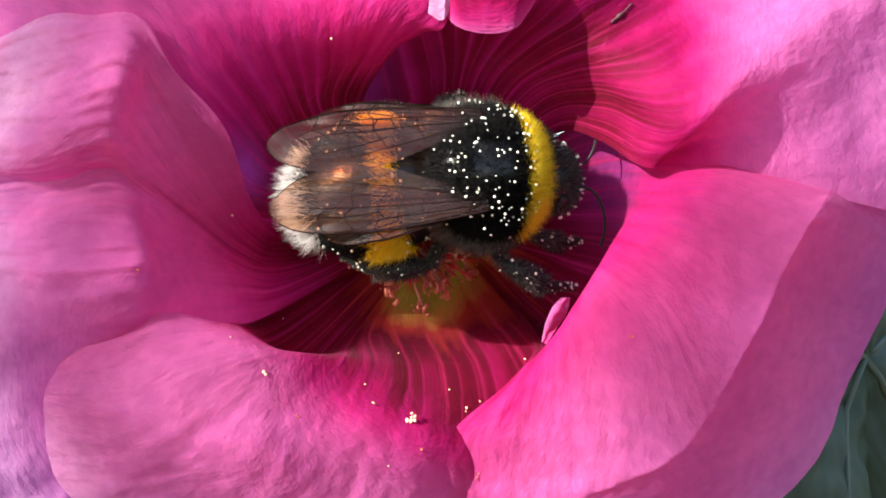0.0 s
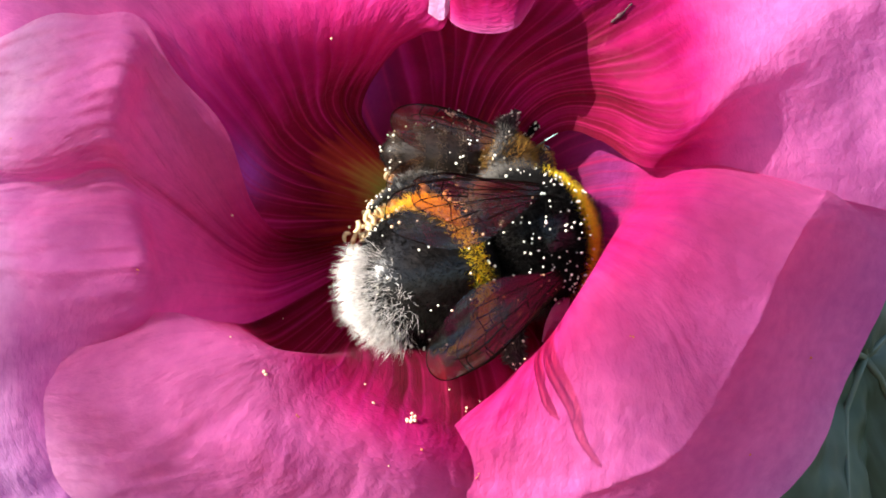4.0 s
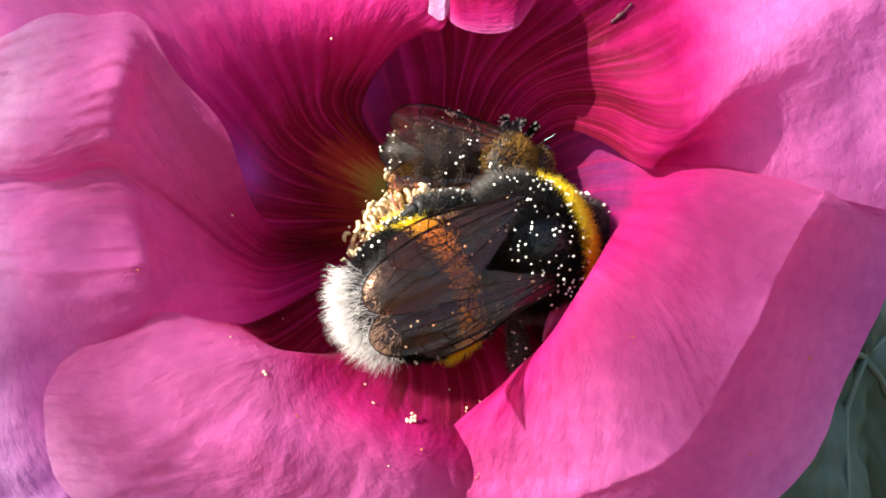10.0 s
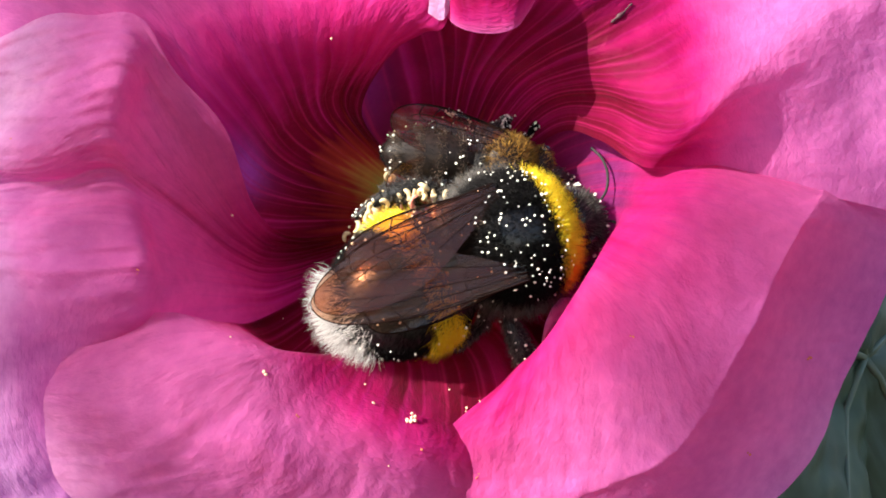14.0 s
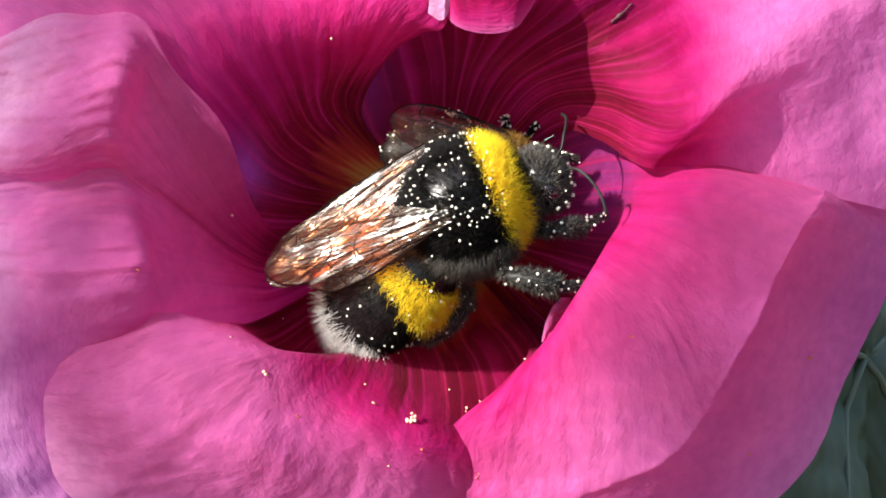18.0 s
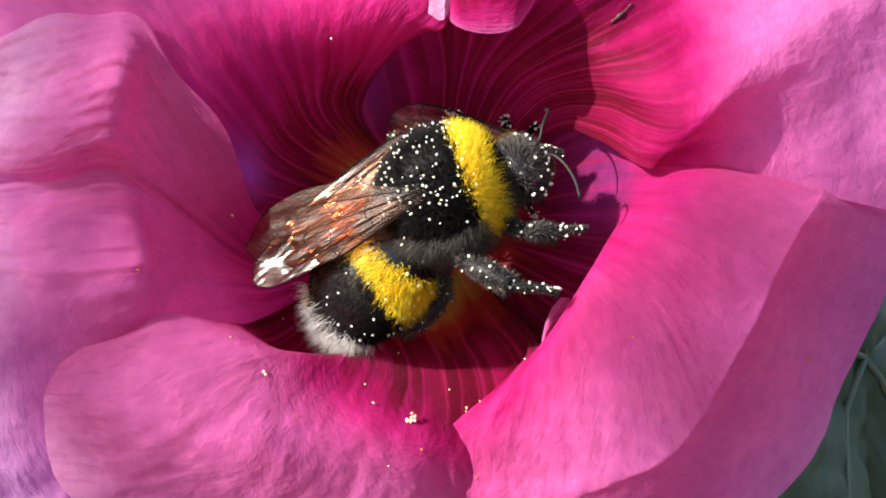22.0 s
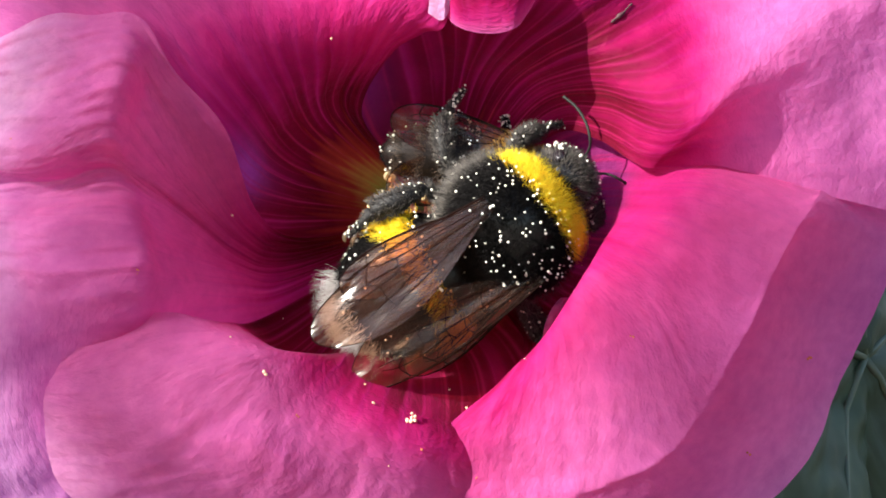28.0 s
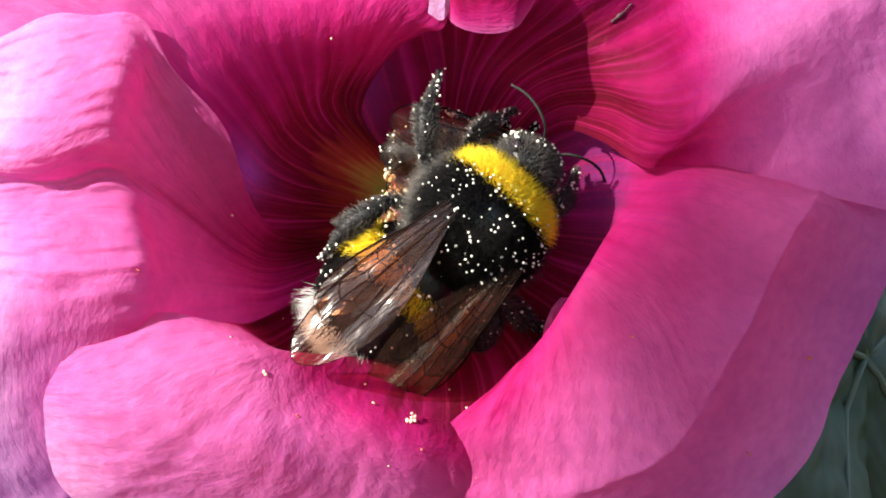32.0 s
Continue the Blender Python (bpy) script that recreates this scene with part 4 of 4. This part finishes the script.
def twig(spot, seed, sprays):
    """An unseen leafy twig, added off to the side in the sun's way to shade the petals; it can sway aside to let the
    sun in;
    sprays: leaf counts with their reach across and upwards in mm, and how far they lean."""
    rng = random.Random(seed)
    ob = empty("shade_twig", Matrix.Translation((spot.x, spot.y, 0)), "thin unseen twig with many small green leaves, added to shade the petals", "twig")
    across = TO_SUN.cross(Vector((0, 0, 1))).normalized()
    up = across.cross(TO_SUN).normalized()
    rise = Vector((0, 0, spot.z / MM))
    stem = [tuple(across * (2.5 * math.sin(k * 0.8)) + rise * (k / 40)) for k in range(42)]
    v, f = tube(stem, [3.0 - 0.06 * k for k in range(42)], 6)
    part_of("stem", mesh_of("stem", v, f, STEM), ob)
    for count, wide, high, lean in sprays:
        for k in range(count):
            reach = rng.uniform(*wide)
            c = rise + across * reach + up * (rng.uniform(*high) + lean * reach) + TO_SUN * rng.uniform(-6, 6)
            turn = rng.uniform(0, 6.28)
            d = across * math.cos(turn) + up * math.sin(turn)
            s = d.cross(TO_SUN)
            n = rng.uniform(-0.4, 0.4)
            pts, fs = [], []
            for i in range(7):
                w = 0.75 * math.sin(math.pi * (i + 0.15) / 6.4)
                base = c + d * (i - 3) * 0.75 + TO_SUN * (0.08 * (i - 3) ** 2)
                pts += [tuple(base - s * w + TO_SUN * n), tuple(base - TO_SUN * 0.25), tuple(base + s * w - TO_SUN * n)]
            for i in range(6):
                fs += [(3 * i, 3 * i + 1, 3 * i + 4, 3 * i + 3), (3 * i + 1, 3 * i + 2, 3 * i + 5, 3 * i + 4)]
            part_of("leaf", mesh_of("leaf", pts, fs, LEAF), ob)
    return ob


# both added out of view: one dims the left and lower petals, one the right
TWIG = Vector((-0.019, 0.0, HEIGHT - 0.001)) + TO_SUN * 0.75
TWIG_FOOT = Vector((TWIG.x, TWIG.y, 0))
TWIG_OB = twig(TWIG, 12, ((150, (-3, 9), (-12, 24), 0), (16, (-7, 4), (-13, -5), -0.67)))
twig(Vector((0.021, 0.0, HEIGHT - 0.008)) + TO_SUN * 0.82, 13, ((52, (-7, 5), (-11, 9), 0),))

# ---- what moves ----
def body_pose(x, z, y, heading, roll, pitch):
    """The bumblebee's pose: thorax in mm (right, up, away), heading anticlockwise from the right, roll towards the top, nose away."""
    return at(x, y, z) @ pose(0, 0, 0, 0, -heading, 0) @ pose(0, 0, 0, 90, 0, 0) @ pose(0, 0, 0, -roll, 0, 0) @ pose(0, 0, 0, 0, pitch, 0)


def motions():
    walk(BEE["bee"], [(r[0], body_pose(*r[1:7])) for r in BODY])
    hinge = Vector((-2.8, 0, 0.1)) * MM
    walk(BEE["abdomen"], [(r[0], Matrix.Translation(hinge) @ pose(0, 0, 0, 0, r[8], r[7])) for r in BODY])
    for s, tag in ((1, "l"), (-1, "r")):
        for kind, h, extra in (("forewing", (-0.8, 2.4 * s, 2.8), 0), ("hindwing", (-1.6, 2.3 * s, 2.5), 9)):
            walk(BEE[kind + tag], [(r[0], Matrix.Translation(Vector(h) * MM) @ pose(0, 0, 0, 0, r[10] - extra * 0.3 + (0.5 * min(0, r[5]) if s < 0 else 0), 0) @ pose(0, 0, 0, 0, 0, r[11] - s * (r[9] + extra)) @ pose(0, 0, 0, -4 * s + (1.4 if s > 0 else 1.1) * min(0, r[5]) + 0.8 * max(0, r[5] - 14), 0, 0)) for r in BODY])
    for name, rows in LEGS.items():
        hip = BEE[name].matrix_basis.translation.copy()
        walk(BEE[name], [(t, Matrix.Translation(hip) @ pose(0, 0, 0, 0, 0, swing) @ pose(0, 0, 0, lift, 0, 0)) for t, swing, lift in rows])
    aside = TO_SUN.cross(Vector((0, 0, 1))).normalized()
    axis = aside.cross(Vector((0, 0, 1)))
    walk(TWIG_OB, [(t, Matrix.Translation(TWIG_FOOT) @ Matrix.Rotation(x * MM / TWIG.z, 4, axis)) for t, x in ((0, 0), (3, 0.6), (8, -0.5), (14, 0.5), (20, -0.6), (26, 0), (28.3, 2), (28.7, 12), (29.3, 32), (30.0, 34), (31.0, 28), (32, 26))])
    under = at(-2.4, 10, 2.3)
    walk(fallen_pollen, [(0, under), (28.5, under), (28.75, FALLEN), (29.85, FALLEN), (30.0, under), (32, under)])
    walk(petal_right, [(t, Matrix.Translation((x * MM, 0, 0))) for t, x in ((0, 0.3), (2.4, 0.3), (3.0, 0.12), (9.0, 0.1), (12.0, -0.08), (18.0, 0.02), (24.0, -0.12), (28.0, -0.25), (32.0, -0.3))])


# legs: seconds, swing about the hip, lift
LEGS = {
    "midr": [(0, 8, 0), (2.4, 8, 0), (2.8, -60, 0), (9, -60, 0), (14, -50, 0), (16.5, -5, 0), (18, 0, 0), (18.4, -40, 0), (19.6, -40, 0), (20, -15, 0),
             (22.6, -15, 0), (22.9, -35, 0), (24, -55, 0), (32, -60, 0)],
    "midl": [(0, 50, -45), (2.4, 40, -30), (3, 20, 0), (6, 12, 0), (9.5, 12, 0), (13, 15, -4), (16.5, 30, -6), (18, 40, -5), (19, 15, 0), (20, 15, 0), (22, 45, 0), (23, 50, 4),
             (24, 20, 0), (25, 15, -18), (28, 25, -34), (31, 15, -26), (31.6, 12, -6), (32, 6, 10)],
    "hindl": [(0, 0, -40), (9.2, 0, -40), (9.45, 0, 10), (9.6, 0, 10), (9.8, 10, 26), (10.3, 12, 26), (10.5, 8, 30), (10.7, 12, 26), (11.6, 10, 22), (12.4, 0, -15),
              (14.5, 0, -20), (18.3, 0, -5), (32, 0, 0)],
    "hindr": [(0, 0, 45), (9, 0, 55), (17, 10, 72), (23, 10, 72), (30, 0, 45), (31.4, 20, 20), (32, 10, 25)],
    "frontr": [(0, 0, 0), (18, 10, 0), (20.8, 10, -5), (21.5, -5, 5), (22.4, -10, 8), (23, 5, 0), (32, 0, 0)],
    "frontl": [(0, 0, -15), (20.8, 0, -10), (21.1, 15, -15), (21.6, 0, 0), (25, 0, -30), (31.5, 0, -30), (32, 0, -30)]}
# seconds, thorax x z y, heading, roll, pitch, abdomen yaw and droop, wing spread, lift and sweep to the right
BODY = [
    (0, 2.46, 4.55, 2.2, 4, 14, 18, 2, -26, 1, -20, 0),
    (1, 2.46, 4.55, 2.2, 4, 8, 20, 0, -20, 2, -20, 0),
    (2, 2.6, 4.48, 2.2, 4, 4, 22, 2, -20, 3, -16, 0),
    (2.45, 2.4, 4.28, 2.2, 4, 2, 20, 2, -12, 4, -6, 0.3),
    (2.7, 4.1, 1.96, 3.2, 2, 0, 32, 2, -2, 11, 6, 5),
    (3, 5.06, 1.98, 4.2, 4, 0, 36, 4, -2, 11, 8, 5),
    (3.5, 5.47, 1.01, 4.2, 10, 0, 38, 8, -2, 11, 8, 5),
    (5.5, 5.2, 0.32, 4.2, 20, 2, 38, 6, -2, 11, 8, 5),
    (7, 5.68, 0.04, 4.2, 26, 2, 38, 6, -2, 11, 8, 5),
    (8, 5.2, 0.18, 4.2, 24, 3, 36, 3, -2, 11, 8, 5),
    (9, 5.06, 0.32, 4.2, 20, 3, 34, 0, -2, 11, 8, 5),
    (9.5, 5.55, 0.32, 4.2, 22, 3, 32, 2, -2, 11, 8, 5),
    (9.8, 5.34, 0.15, 3.8, 19, 3, 30, 7, -4, 0, 5, 5),
    (10.5, 5.21, 0.5, 3.8, 18, 4, 28, 9, -8, -5, 2, 9),
    (11, 5.27, 0.5, 3.8, 20, 4, 28, 9, -10, -5, 2, 9),
    (12, 4.93, 0.56, 3.2, 21, 10, 22, 4, -12, -3, -2, 7),
    (13, 4.38, 0.15, 3.2, 15, 18, 16, 12, -16, 0, -4, 7),
    (14, 4.25, 0.6, 3.2, 20, 10, 18, 8, -12, -8, -4, 3),
    (14.5, 4.38, 0.46, 3.2, 22, 10, 16, 8, -14, -8, -4, 3),
    (16.5, 3.88, 1.76, 2.2, 22, 24, 6, 10, -18, -9, -12, -2),
    (17, 2.74, 2.5, 2.2, 20, 30, 0, 12, -20, -9, -14, -2),
    (18, 1.32, 2.77, 2.2, 18, 38, -6, 16, -24, -9, -12, -2),
    (18.3, 3.88, 1.7, 2.2, 20, 26, 2, 12, -20, -9, -12, -2),
    (19, 3.75, 1.02, 2.2, 18, 22, 3, 7, -17, -9, -12, -2),
    (19.6, 3.75, 1.02, 2.2, 18, 22, 3, 7, -17, -9, -12, -2),
    (19.9, 3.28, 0.81, 2.2, 16, 26, 0, 7, -17, -9, -14, -2),
    (20.5, 1.52, 1.63, 2.2, 12, 34, -4, 12, -20, -14, -12, 0),
    (21, 0.65, 2.98, 2.2, 14, 44, -8, 16, -24, -14, -12, 0),
    (22, -0.03, 3.51, 2.2, 14, 46, -10, 18, -26, -14, -12, 0),
    (22.6, 0.24, 3.25, 2.2, 14, 44, -10, 16, -24, -14, -12, 0),
    (22.9, 3.18, 1.46, 2.2, 6, 28, 0, 18, -21, -9, -14, -2),
    (23.5, 3.58, 0.25, 2.2, 6, 26, 0, 16, -19, -9, -14, -2),
    (24, 3.98, 0.15, 2.2, 18, 16, 5, 10, -17, 1, -12, 1.5),
    (24.5, 4.66, -0.46, 2.2, 28, -8, 12, 2, -11, 0, -10, 0.3),
    (25, 4.2, 0.4, 2.2, 38, -12, 7, -5, -17, 5, -8, -1.5),
    (25.5, 4.48, 1.12, 2.2, 38, -12, 7, -5, -17, 5, -8, -1.5),
    (27.5, 3.47, 1.2, 2.2, 35, -13, 9, -5, -17, 1, -8, -1.5),
    (28, 4.1, 1.3, 2.2, 36, -13, 9, -5, -17, 1, -8, -1.5),
    (30, 3.95, 1, 2.2, 36, -14, 8, -5, -17, 1, -8, -1.5),
    (31, 3.54, 0.98, 2.2, 40, -14, 7, -5, -17, 5, -8, -1.5),
    (31.5, 2.53, 1.25, 2.2, 43, -14, 7, -5, -17, 6, -8, -1),
    (32, 2.26, 1.52, 2.2, 46, -14, 7, -8, -17, 6, -8, 0)]
motions()
